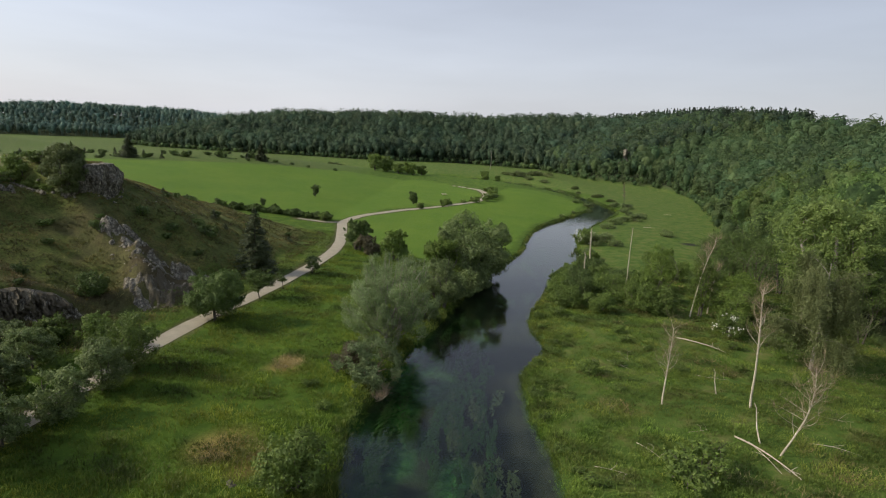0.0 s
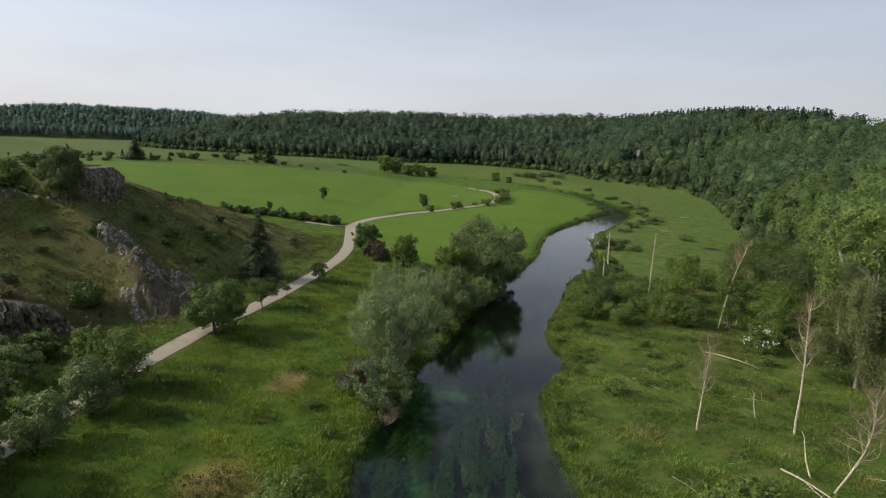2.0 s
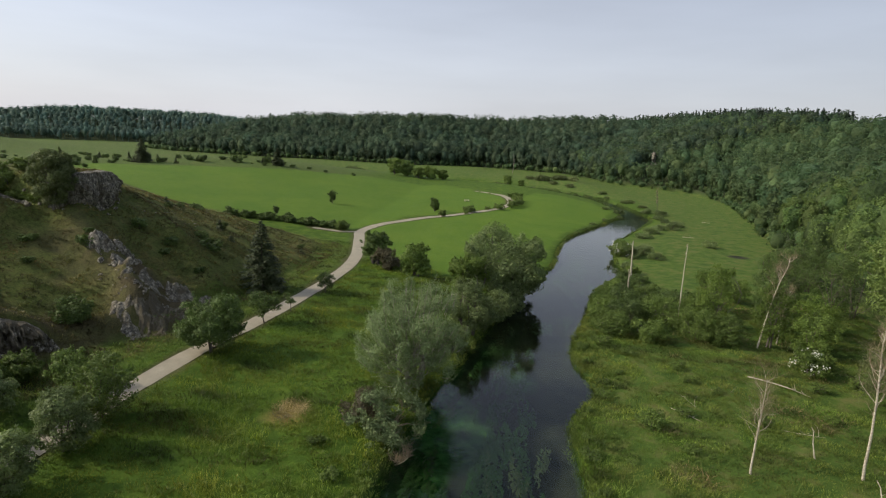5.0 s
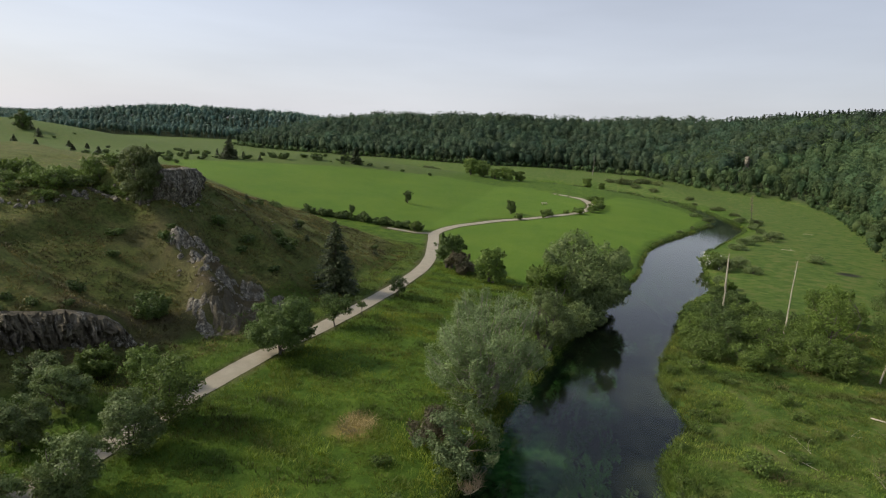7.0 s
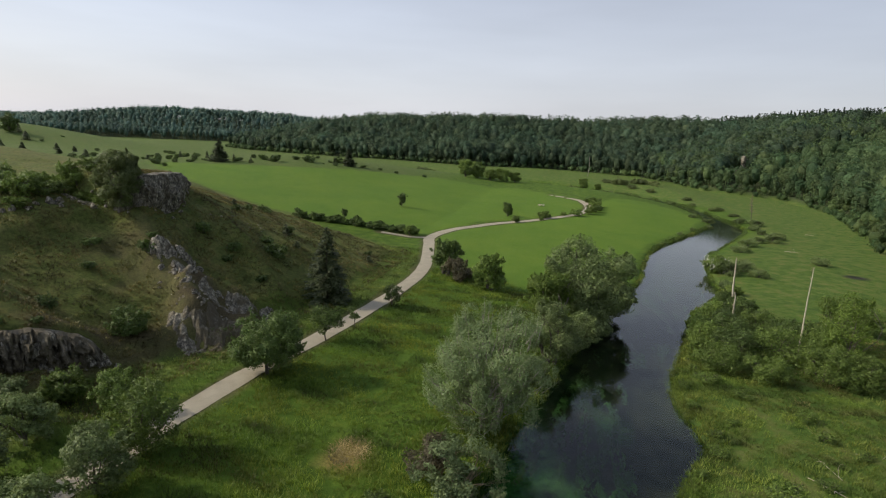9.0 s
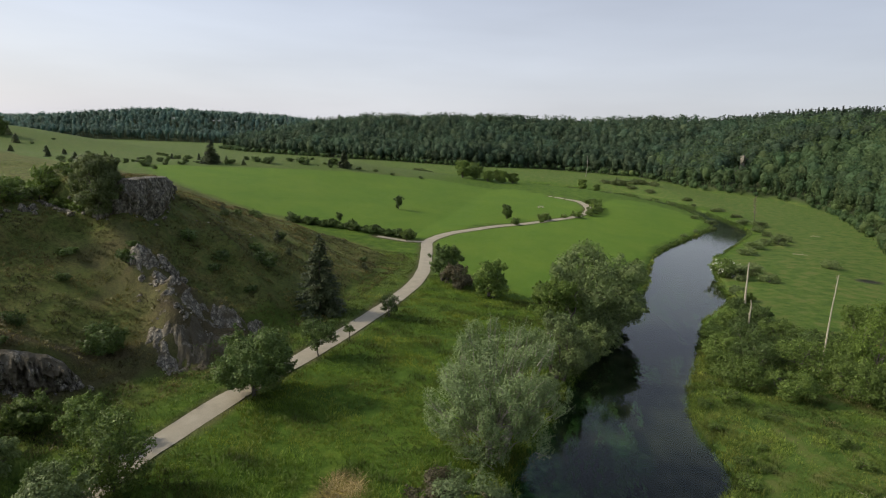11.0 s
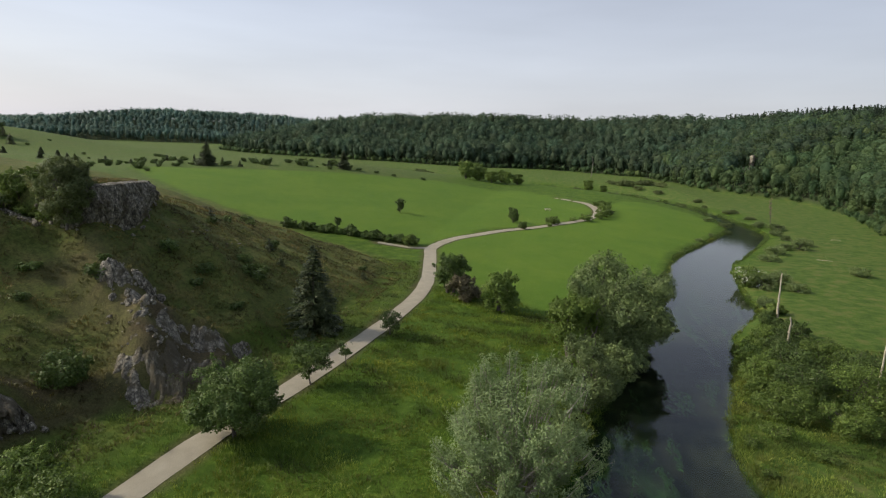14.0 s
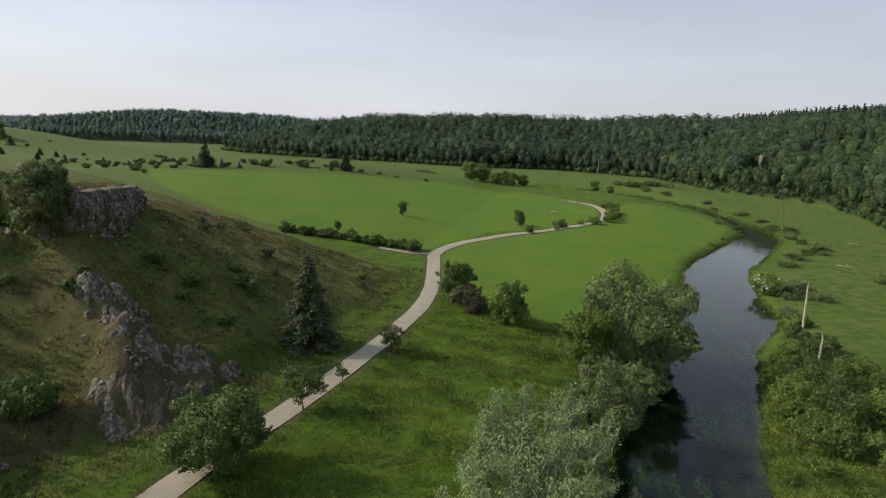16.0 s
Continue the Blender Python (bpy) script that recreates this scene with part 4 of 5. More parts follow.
def rock_patch(label, line, reach, seed, dip, rough=0.6, bury=0.4, stone=ROCK):
    """Ribbed rock that breaks through the turf along a line; dip is the way the slope falls across the ribs."""
    pts = np.array(line, float)
    root = thing("rock_outcrop", label, "rock", *pts[len(pts) // 2], "limestone outcrops", sink=0.0)
    lo, hi = pts.min(0) - reach - 0.6, pts.max(0) + reach + 0.6
    xs, ys = np.arange(lo[0], hi[0], 0.14), np.arange(lo[1], hi[1], 0.14)
    gx, gy = np.meshgrid(xs, ys, indexing="ij")
    x, y = gx.ravel(), gy.ravel()
    d = unit(np.array(dip, float))
    across, down = x * d[1] - y * d[0], x * d[0] + y * d[1]
    across = across + 0.5 * vnoise(x / 1.4, y / 1.4, seed + 9)
    rib = np.sqrt(np.abs(vnoise(across / 0.55, down / 2.2, seed)) * 2)
    chunk = np.floor(3.99 * (vnoise(across / 0.8, down / 1.2, seed + 1) + 0.5)) / 3
    chip = np.floor(2.99 * (vnoise(across / 0.34, down / 0.55, seed + 2) + 0.5)) / 2
    rise = rough * (0.8 * rib + 0.7 * chunk + 0.3 * chip + 0.9 * vnoise(x / 2.4, y / 2.4, seed + 4) - bury * 2.0)
    off = line_distance(pts, x, y) + 0.9 * vnoise(x / 1.3, y / 1.3, seed + 5)
    rise = rise - 1.5 * rough * sstep((off - reach * 0.35) / reach)
    rise = np.maximum(rise, -0.5)
    o = np.array(root.location)
    jig = 0.1 * np.stack([vnoise(x / 0.3, y / 0.3, seed + 6), vnoise(x / 0.3, y / 0.3, seed + 7)], 1)
    verts = np.column_stack([x + jig[:, 0], y + jig[:, 1], ground_z(x, y) + rise]) - o
    nx, ny = len(xs), len(ys)
    a, b = np.meshgrid(np.arange(nx - 1), np.arange(ny - 1), indexing="ij")
    f = np.stack([a * ny + b, (a + 1) * ny + b, (a + 1) * ny + b + 1, a * ny + b + 1], -1).reshape(-1, 4)
    f = f[rise[f].max(1) > -0.3]
    used, flat = np.unique(f, return_inverse=True)
    part("face", mesh_of("face", verts[used], flat.reshape(-1, 4), stone, False), root)
    return root


cliff("tall grey limestone crag with a flat grassy top", CRAG[:7], 1, blocks=46, size=0.36, crest=0.5, rough=0.85, taper=6, back=1.8, scale=0.5, fine=0.16, rows=40)
cliff("limestone face above the lane, shade painted in as brown cover", [(-64, 52), (-60, 56.5), (-57.8, 61), (-56, 64.5), (-53.9, 67.6), (-51.8, 70.6), (-50.2, 73)], 6, drop=0.9, rough=1.25, scale=0.5, blocks=56, size=0.5, crest=0.6, back=1.1, taper=10, stone=SHADE_BROWN_ROCK, fine=0.18, rows=36)
rock_patch("low ribbed limestone outcrop in the slope", [(-49.6, 81.6), (-48.2, 80.9), (-46.6, 80.2), (-45.2, 80.2)], 1.5, 3, (-0.45, 1.0), 0.5, 0.32, WORN_ROCK)
rock_patch("dark brown-covered limestone hump in the turf", [(-45.4, 81.6), (-43.6, 82.6), (-42, 84.4), (-42.6, 86.4), (-45, 84.6)], 2.4, 21, (-0.45, 1.0), 0.5, 0.3, SHADE_BROWN_ROCK)
rock_patch("weathered band of limestone ribs in the turf", UP_ROCK, 1.8, 4, (-0.45, 1.0), 0.55, 0.32, WORN_ROCK)
rock_patch("bare stony ground between the limestone bands", [(-54, 89), (-50, 86.5), (-46, 86), (-42.4, 87.6)], 2.6, 11, (-0.45, 1.0), 0.42, 0.72, WORN_ROCK)
rock_patch("pale jagged limestone boulder on the slope", [(-58.4, 90.4), (-57.2, 89.8), (-56.4, 89.6)], 1.5, 2, (-0.5, 1.0), 0.9, 0.24)
outcrop("broken limestone lumps round the boulder", [(-58.8, 90.6), (-57.2, 88.9), (-55.6, 88.8)], 18, 0.7, 0.5, 17, spread=0.6)
outcrop("small broken limestone knob below the boulders", [(-55.2, 91.6), (-54.2, 91.9)], 16, 0.8, 0.55, 15, spread=0.5)
outcrop("broken limestone slabs on the lower slope", [(-47.6, 84.0), (-46.4, 87), (-45.2, 89)], 30, 0.2, 0.34, 5, spread=1.4, tall=0.9)
outcrop("weathered limestone scree below the boulders", [(-55.4, 91), (-53, 91.5), (-51, 90)], 44, 0.3, 0.4, 12, spread=1.5, tall=0.9)
outcrop("scattered limestone blocks along the brow", [(-77.5, 80), (-74.8, 86), (-73.2, 91), (-70.5, 93.5)], 26, 1.2, 0.6, 7)
outcrop("loose limestone rubble on the dry rib", [(-55.4, 90), (-53, 88.6), (-50.5, 86)], 34, 0.4, 0.36, 8, spread=1.6, tall=0.9)
outcrop("broken dark limestone ledge beside the crag", [(-79.5, 92.6), (-77, 93.6), (-74.4, 94), (-71.5, 93.6)], 60, 1.6, 0.42, 22, spread=0.7)
outcrop("small flat limestone slabs below the crag", [(-65.6, 97.5), (-63.5, 101.5), (-63, 107), (-61.5, 113)], 14, 0.2, 0.4, 9, spread=1.0, tall=0.6)
outcrop("small stones along a bare ledge in the turf", [(-66.5, 116), (-62, 117), (-58, 116), (-56, 112)], 20, 0.15, 0.32, 10, spread=0.7, tall=0.6)

outcrop("single pale limestone boulder in the long grass", [(-14.8, 40.6), (-14.5, 40.8)], 4, 0.3, 0.42, 18, spread=0.25, tall=0.9)

# ---- trees by the river and the lane ----
broadleaf("willow_tree", "tall silver-leaved willow on the river bank", "tree", -8.2, 74, 12.4, 6.0, 0.5, 88000, 0.165, LEAF_SILVER, PALE_BARK, 1, nlobes=24, stems=4, trunk_r=0.26, narrow=0.38, gap=0.25, shoots=440, rise=1.05)
broadleaf("willow_tree", "round grey-green willow bush over the water", "tree", -3.4, 94, 8.0, 3.9, 0.3, 17000, 0.26, LEAF_WILLOW, BARK, 2, nlobes=12, stems=3, narrow=0.4)
broadleaf("alder_tree", "large spreading green tree on the river bank", "tree", 1.2, 115, 12.8, 7.6, 0.3, 32000, 0.36, LEAF_WILLOW, BARK, 3, nlobes=18, stems=3)
for i, (x, y, h, r) in enumerate([(1.8, 109.5, 4.6, 3.4), (0.2, 104, 4.4, 3.0), (3.6, 117.6, 5.0, 3.4), (-1.6, 99.2, 4.0, 2.6), (-4.8, 86.5, 3.2, 2.2)]):
    broadleaf("bank_shrub", "grey-green shrub hanging over the river bank", "shrub", x, y, h, r, 0.1, 7000, 0.26, LEAF_WILLOW, BARK, 300 + i, "shrubs along the bank", nlobes=12, stems=3, trunk_r=0.08)
broadleaf("alder_tree", "yellow-green leafy tree leaning over the bank", "tree", -4.6, 108, 9.5, 3.6, 0.4, 12000, 0.32, LEAF_YELLOW, BARK, 13, nlobes=10, stems=2)
broadleaf("shrub", "brownish half-dead shrub hanging over the river bank", "shrub", -8.4, 62.5, 4.4, 4.0, 0.2, 14000, 0.2, LEAF_SILVER, TWIG, 4, nlobes=12, stems=3, gap=0.25)
broadleaf("shrub", "rust-brown withered shrub on the river bank", "shrub", -10.8, 64.2, 3.6, 2.6, 0.2, 6500, 0.19, LEAF_BROWN, TWIG, 16, nlobes=8, stems=3, gap=0.2)
broadleaf("shrub", "dark green bush beside the lane meadow", "shrub", -26.4, 132.5, 7.6, 3.4, 0.3, 6500, 0.4, LEAF_DARK, BARK, 5, stems=3)
broadleaf("shrub", "low reddish-brown bush beside the meadow", "shrub", -23.2, 129, 4.4, 3.0, 0.2, 4500, 0.36, LEAF_BROWN, BARK, 14, stems=3)
broadleaf("shrub", "light green rounded bush beside the meadow", "shrub", -16.5, 125, 7.0, 3.3, 0.3, 6500, 0.4, LEAF_MID, BARK, 6, stems=2)
broadleaf("shrub", "bright green bush above the river bank", "shrub", -10.2, 41.5, 4.2, 3.2, 0.2, 11000, 0.22, LEAF_MID, BARK, 7, nlobes=14, stems=3, gap=0.05)
broadleaf("roadside_tree", "round dark green tree at the edge of the lane", "tree", -33.7, 77.3, 7.1, 4.1, 0.5, 34000, 0.21, LEAF_DARK, BARK, 8, nlobes=26, trunk_r=0.16, gap=0.0, shell=0.6, shoots=90)
broadleaf("roadside_tree", "small loose-crowned tree at the edge of the lane", "tree", -32.2, 89.6, 4.9, 2.2, 1.2, 5600, 0.19, LEAF_DARK, BARK, 9, trunk_r=0.09, gap=0.2)
broadleaf("roadside_tree", "young slender tree at the edge of the lane", "tree", -31.0, 96.2, 3.2, 1.1, 1.0, 1300, 0.16, LEAF_DARK, BARK, 10, trunk_r=0.05, nlobes=5)
broadleaf("roadside_tree", "small dark tree at the edge of the lane", "tree", -29.3, 108.0, 3.8, 1.7, 0.7, 3600, 0.17, LEAF_DARK, BARK, 11, trunk_r=0.07)
conifer("spruce_tree", "tall dark spruce at the foot of the slope", "tree", -39.6, 105.4, 12.4, 4.0, NEEDLE, BARK, 12, 27000, 0.34)
for i, (x, y, h, r) in enumerate([(-48, 64.5, 3.6, 2.2), (-44.6, 57.2, 4.8, 2.8), (-34.0, 53.6, 5.4, 2.7), (-34.6, 59.4, 6.4, 3.0), (-49.6, 59.5, 4.2, 2.4), (-42.4, 51, 4.6, 2.6), (-41.8, 64.5, 4.2, 2.3), (-33.9, 47.6, 4.8, 2.6), (-40.5, 45, 4.6, 2.6), (-38.8, 40.2, 9.6, 3.8), (-35.2, 42.6, 4.2, 2.5), (-43.5, 37, 7.4, 3.4), (-35.4, 36, 9.2, 4.0)]):
    broadleaf("orchard_tree", "grey-green leafy orchard tree beside the lane", "tree", x, y, h, r, 0.4, 11500, 0.2, LEAF_WILLOW if i % 3 else LEAF_MID, BARK, 20 + i, "trees beside the lane", nlobes=13, trunk_r=0.12, gap=0.16, shoots=95, rise=0.9)
broadleaf("tree", "rounded olive-green tree beside the crag", "tree", -67.7, 94.3, 9.3, 3.5, 0.1, 26000, 0.26, LEAF_OLIVE, BARK, 15, nlobes=26, gap=0.02, shoots=60)

# ---- shrubs of the slopes ----
def shrub_kind(name, label, h, r, leaves, leaf, mat, seed, x, y):
    return broadleaf(name, label, "shrub", x, y, h, r, 0.05, leaves, leaf, mat, BARK, seed, "shrubs on the heath", nlobes=7, stems=2, trunk_r=0.05)


def strew(ob, places, seed):
    rng = np.random.default_rng(seed)
    for x, y, s in places:
        m = Matrix.LocRotScale((x, y, ground_at(x, y) - 0.08), Euler((0, 0, rng.uniform(0, 6.28))), (s * rng.uniform(0.8, 1.35), s * rng.uniform(0.8, 1.35), s * rng.uniform(0.75, 1.1)))
        copy_thing(ob, m)


low_bush = shrub_kind("heath_shrub", "low rounded dark green shrub on the heath", 1.5, 1.3, 650, 0.3, LEAF_DARK, 201, -56.2, 123.8)
strew(low_bush, [(-49.9, 108.2, 1.35), (-54, 102.2, 1.0), (-66.7, 127, 0.9), (-64.8, 119.5, 0.9), (-44.2, 136, 0.8), (-59.3, 73.3, 1.0), (-62.8, 83, 0.8), (-66, 87, 0.9), (-58.6, 89, 1.0),
                 (-60.5, 92, 0.7), (-53.6, 111.3, 0.9), (-59, 101.7, 1.1), (-53, 99, 0.7), (-47.5, 99.5, 0.8), (-71.5, 141, 1.1), (-66, 133, 0.8), (-51, 128, 0.6), (-47, 121, 0.5)], 1)
strew(low_bush, [
                 (-166, 221, 1.5), (-163, 238, 1.3), (-158, 216, 1.0), (-190, 259, 1.2), (-191, 225, 1.5), (-217, 262, 1.3), (-211, 262, 1.0), (-203, 236, 1.2), (-180, 246, 1.2), (-205, 270, 1.4),
                 (-148, 270, 1.9), (-140, 267, 2.0), (-128, 277, 2.1), (-119, 290, 2.0), (-105, 288, 1.3), (-98, 292, 1.0),
                 (-137, 281, 1.5), (-170, 250, 1.3), (-230, 250, 1.4), (-244, 258, 1.6), (-142, 172, 1.6), (-170, 174, 1.4), (-150, 182, 1.0), (-90, 293, 0.9), (-78, 300, 1.0), (-115, 278, 1.2)], 13)
prng = np.random.default_rng(61)
spots = [(prng.uniform(-250, -112), prng.uniform(222, 300), prng.uniform(0.5, 1.7)) for i in range(46)]
strew(low_bush, [(-414, 416, 1.1), (-402, 386, 1.4), (-344, 377, 1.2), (-319, 418, 1.4), (-314, 416, 1.5), (-188, 236, 1.0), (-180, 235, 0.9), (-171, 228, 1.7), (-166, 232, 1.1), (-100, 116, 1.1), (-309, 413, 1.8), (-85, 120, 1.3), (-87, 119, 1.7)], 15)
strew(low_bush, [s for s in spots if edge_distance(MOWN_A, np.array([s[0]]), np.array([s[1]]))[0] > 3], 11)
strew(low_bush, [(-60.5, 58.5, 0.7), (-58.2, 62.5, 0.6), (-57.5, 66, 0.75), (-55.4, 68.6, 0.6), (-62.5, 55.5, 0.8), (-59.8, 64.8, 0.5), (-63.4, 59.6, 0.7)], 12)
juniper = conifer("juniper_bush", "small upright dark juniper on the heath", "shrub", -55.4, 121.4, 2.2, 0.75, NEEDLE, BARK, 202, 1200, 0.26, "junipers on the heath", 0.05)
strew(juniper, [(-42.2, 131, 0.8), (-50.8, 117, 0.8), (-68, 124, 0.8), (-145, 255, 1.4), (-131, 282, 1.5), (-118, 284, 1.4), (-158, 262, 1.3), (-172, 262, 1.5), (-190, 245, 1.2), (-200, 280, 1.6), (-240, 262, 2.0), (-228, 272, 1.6), (-112, 292, 1.4)], 2)
broadleaf("shrub", "spreading dark green bush on the slope", "shrub", -51.8, 77.2, 3.0, 2.6, 0.1, 6000, 0.24, LEAF_DARK, BARK, 203, nlobes=11, stems=3, gap=0.2)
brow = broadleaf("brow_shrub", "tangled green shrub along the brow of the spur", "shrub", -77.5, 87.5, 3.2, 2.4, 0.1, 2200, 0.32, LEAF_MID, BARK, 204, "shrubs on the brow", nlobes=9, stems=3, gap=0.2)
strew(brow, [(-84, 90.5, 0.8), (-87, 87, 0.75), (-83.5, 85.5, 0.8), (-90.5, 92, 0.9), (-86.5, 95.5, 0.85), (-93, 87, 0.8), (-80.5, 83, 0.6), (-76.5, 89.5, 0.75), (-79, 89.5, 0.7), (-81, 87, 0.75), (-78.2, 94.8, 0.75), (-75.6, 84.5, 0.6), (-76, 100, 0.6), (-92, 97, 0.8), (-80.5, 92, 1.0), (-82, 99, 1.0), (-75, 97.5, 0.8), (-73.5, 101, 0.6), (-76.8, 96.1, 0.7), (-79.2, 96.6, 0.85), (-75, 94.6, 0.5), (-77.6, 92.6, 0.6), (-72.8, 95.6, 0.5), (-96, 92, 1.0), (-98, 99, 1.1), (-88, 101, 1.0), (-104, 106, 1.1), (-70.8, 94.6, 0.5), (-72.5, 95, 0.55), (-70.4, 95.4, 0.4), (-74.2, 95.2, 0.5)], 3)
conifer("fir_tree", "broad dark fir alone on the pasture", "tree", -157.5, 250, 10.2, 4.6, NEEDLE, BARK, 205, 16000, 0.5)
conifer("fir_tree", "dark fir at the crest of the pasture", "tree", -111, 284, 8.5, 3.2, NEEDLE, BARK, 206, 5000, 0.75)
broadleaf("tree", "dark rounded tree on the plateau", "tree", -440, 393, 15.5, 7.0, 0.2, 5000, 0.9, LEAF_DARK, BARK, 207)
for i, (x, y, s) in enumerate([(-322, 300, 4), (-365, 322, 6), (-285, 300, 3.5), (-340, 340, 5), (-410, 380, 8), (-440, 400, 8), (-262, 268, 3.5)]):
    conifer("plateau_tree", "dark small tree on the far pasture", "tree", x, y, s, s * 0.42, NEEDLE, BARK, 210 + i, 1200, 0.8, "far pasture trees")

# ---- hedge and field trees ----
hedge = broadleaf("hedge_shrub", "dense dark green hedge shrub along the field", "shrub", -44.2, 169.6, 2.3, 1.7, 0.05, 1200, 0.38, LEAF_DARK, BARK, 230, "hedge along the field", nlobes=8, stems=3, trunk_r=0.05)
hl = smooth_line([(-44.2, 169.6), (-50, 168.9), (-58, 168), (-67, 167.2), (-76, 166.8)], 1.5)
strew(hedge, [(p[0], p[1] + 0.5 * math.sin(i * 2.3), 0.85 + 0.25 * math.sin(i * 1.7)) for i, p in enumerate(hl[1:])], 4)
broadleaf("tree", "small young tree at the fork of the lane", "tree", -44.4, 166.4, 3.2, 1.7, 0.9, 1200, 0.3, LEAF_MID, BARK, 231, nlobes=6, trunk_r=0.07)
broadleaf("tree", "slim young tree standing in the hedge", "tree", -63.5, 168.3, 4.6, 1.0, 1.5, 900, 0.3, LEAF_DARK, BARK, 232, nlobes=5, trunk_r=0.06)
broadleaf("field_tree", "lone small tree in the green field", "tree", -60, 209, 5.0, 1.7, 0.3, 1800, 0.36, LEAF_DARK, BARK, 233, nlobes=6, trunk_r=0.1)
broadleaf("field_tree", "dense dark bush tree beside the far lane", "tree", -25.6, 218, 5.2, 2.2, 0.3, 2500, 0.4, LEAF_DARK, BARK, 234, nlobes=7)
lane = broadleaf("lane_shrub", "loose green shrub beside the far lane", "shrub", -21.5, 207.5, 2.6, 1.7, 0.2, 1300, 0.32, LEAF_MID, BARK, 235, "shrubs by the far lane", nlobes=6, stems=2, trunk_r=0.05)
strew(lane, [(-13.4, 221.5, 1.3), (-7.5, 231.5, 0.8), (-3.2, 232.5, 1.2), (1.8, 240, 1.2), (4.0, 247, 1.4), (3.6, 256, 1.7), (3.9, 263, 1.4), (2.0, 272, 1.6), (-14, 216, 0.6)], 5)
copse = broadleaf("copse_tree", "rounded green tree of the copse in the meadow", "tree", -66, 342, 10, 4.6, 0.3, 3500, 0.7, LEAF_MID, BARK, 236, "copse in the meadow")
strew(copse, [(-59, 345, 0.9), (-52, 342, 0.75), (-44, 344, 0.7), (-39, 347, 0.6), (-2, 372, 0.75), (-62, 352, 1.0), (-48, 350, 0.7), (6, 366, 0.5)], 6)
far_bush = broadleaf("meadow_bush", "grey-green willow scrub in the far meadow", "shrub", 20, 402, 3.2, 5.6, 0.1, 2200, 0.6, LEAF_OLIVE, BARK, 237, "willow scrub in the meadow", nlobes=8, stems=3)
strew(far_bush, [(32, 412, 1.0), (40, 405, 0.8), (12, 410, 0.7), (26, 388, 0.6), (-20, 392, 0.6), (-35, 398, 0.6), (-8, 388, 0.7), (-70, 415, 0.7), (-90, 420, 0.8), (-108, 424, 0.9), (35, 372, 0.55), (50, 340, 0.5), (56, 300, 0.5), (59, 282, 0.45), (-118, 440, 0.9)], 7)

# ---- river banks further off ----
bank_bush = broadleaf("bank_shrub", "low green shrub on the river bank", "shrub", 31.5, 161, 3.0, 3.0, 0.1, 2600, 0.34, LEAF_WILLOW, BARK, 240, "shrubs along the bank", nlobes=9, stems=3)
strew(bank_bush, [(36, 166, 0.8), (33.5, 172, 0.6), (37.5, 159, 0.7), (41.5, 192, 0.7), (46, 203, 0.8), (51, 212, 0.7), (55, 214, 0.95), (58.5, 222, 0.8), (57, 232, 0.6), (57.5, 244, 0.7), (61, 256, 0.9), (57, 262, 0.8), (28.5, 147, 0.6),
                  (43.5, 247, 0.5), (45.2, 258, 0.75), (41.4, 268, 0.6), (35.5, 231.5, 0.4), (30, 219.5, 0.35), (56.5, 180, 0.8), (48, 285, 0.5), (47.3, 300, 0.5), (49, 318, 0.55), (42, 333, 0.55), (35.5, 346, 0.5), (24, 361, 0.5), (10, 372, 0.5), (-12, 385, 0.5)], 8)


def blossom(root, h, r, count, seed, size=0.25):
    rng = np.random.default_rng(seed)
    p, nrm = crown_points(rng, make_lobes(rng, h, r, 0.1, 9), count, 0.15, 0.35, seed)
    v, f = leaf_quads(rng, p * 1.02, nrm, size, 0.8)
    crown = [c for c in root.children if c.name.startswith("crown")][0]
    part("blossom", mesh_of("blossom", v, f, BLOSSOM, False), crown, "creamy white blossom clusters")


b1 = broadleaf("elder_shrub", "elder shrub with creamy blossoms on the bank", "shrub", 29.8, 163.5, 4.0, 3.2, 0.1, 4500, 0.34, LEAF_MID, BARK, 241, stems=3)
blossom(b1, 4.0, 3.2, 650, 3, 0.3)
b2 = broadleaf("hawthorn_shrub", "white-flowering hawthorn at the edge of the wetland", "shrub", 40.2, 87, 3.4, 2.6, 0.1, 4500, 0.28, LEAF_MID, BARK, 242, stems=3)
blossom(b2, 3.4, 2.6, 800, 4, 0.2)

# ---- wetland thicket and woodland edge ----
RIVERSIDE_GROWTH = [(17.5, 98, 3.6, 3.0, 0), (20.5, 103, 4.4, 3.4, 1), (17.8, 108, 3.4, 2.6, 0), (21.5, 110, 4.6, 3.4, 1), (25.5, 103, 5.2, 3.6, 0), (29.5, 98.5, 4.6, 3.4, 0), (23, 118, 3.6, 2.8, 1), (25.5, 124, 3.2, 2.6, 1), (22.6, 96, 3.2, 2.8, 0), (28.5, 109, 4.8, 3.4, 1), (33.5, 104, 11.6, 2.9, 2), (39, 97, 10.5, 2.8, 2), (43.5, 107, 8, 3.4, 1)]
THICKET_HEART = [(47, 115, 12, 3.8, 1), (52, 107, 13, 4.3, 1), (57.5, 99, 14, 4.5, 0), (60, 116, 15, 5, 1), (36, 113, 8.5, 3.2, 2), (44, 95, 6, 3.2, 0), (33, 97, 4.4, 3, 0), (50, 122, 9, 4, 1), (55.5, 127, 10, 4, 1), (42, 121, 5, 3.4, 0), (63, 103, 14, 4.8, 0), (59, 88, 13, 4.2, 1), (64, 92, 15, 5, 0)]
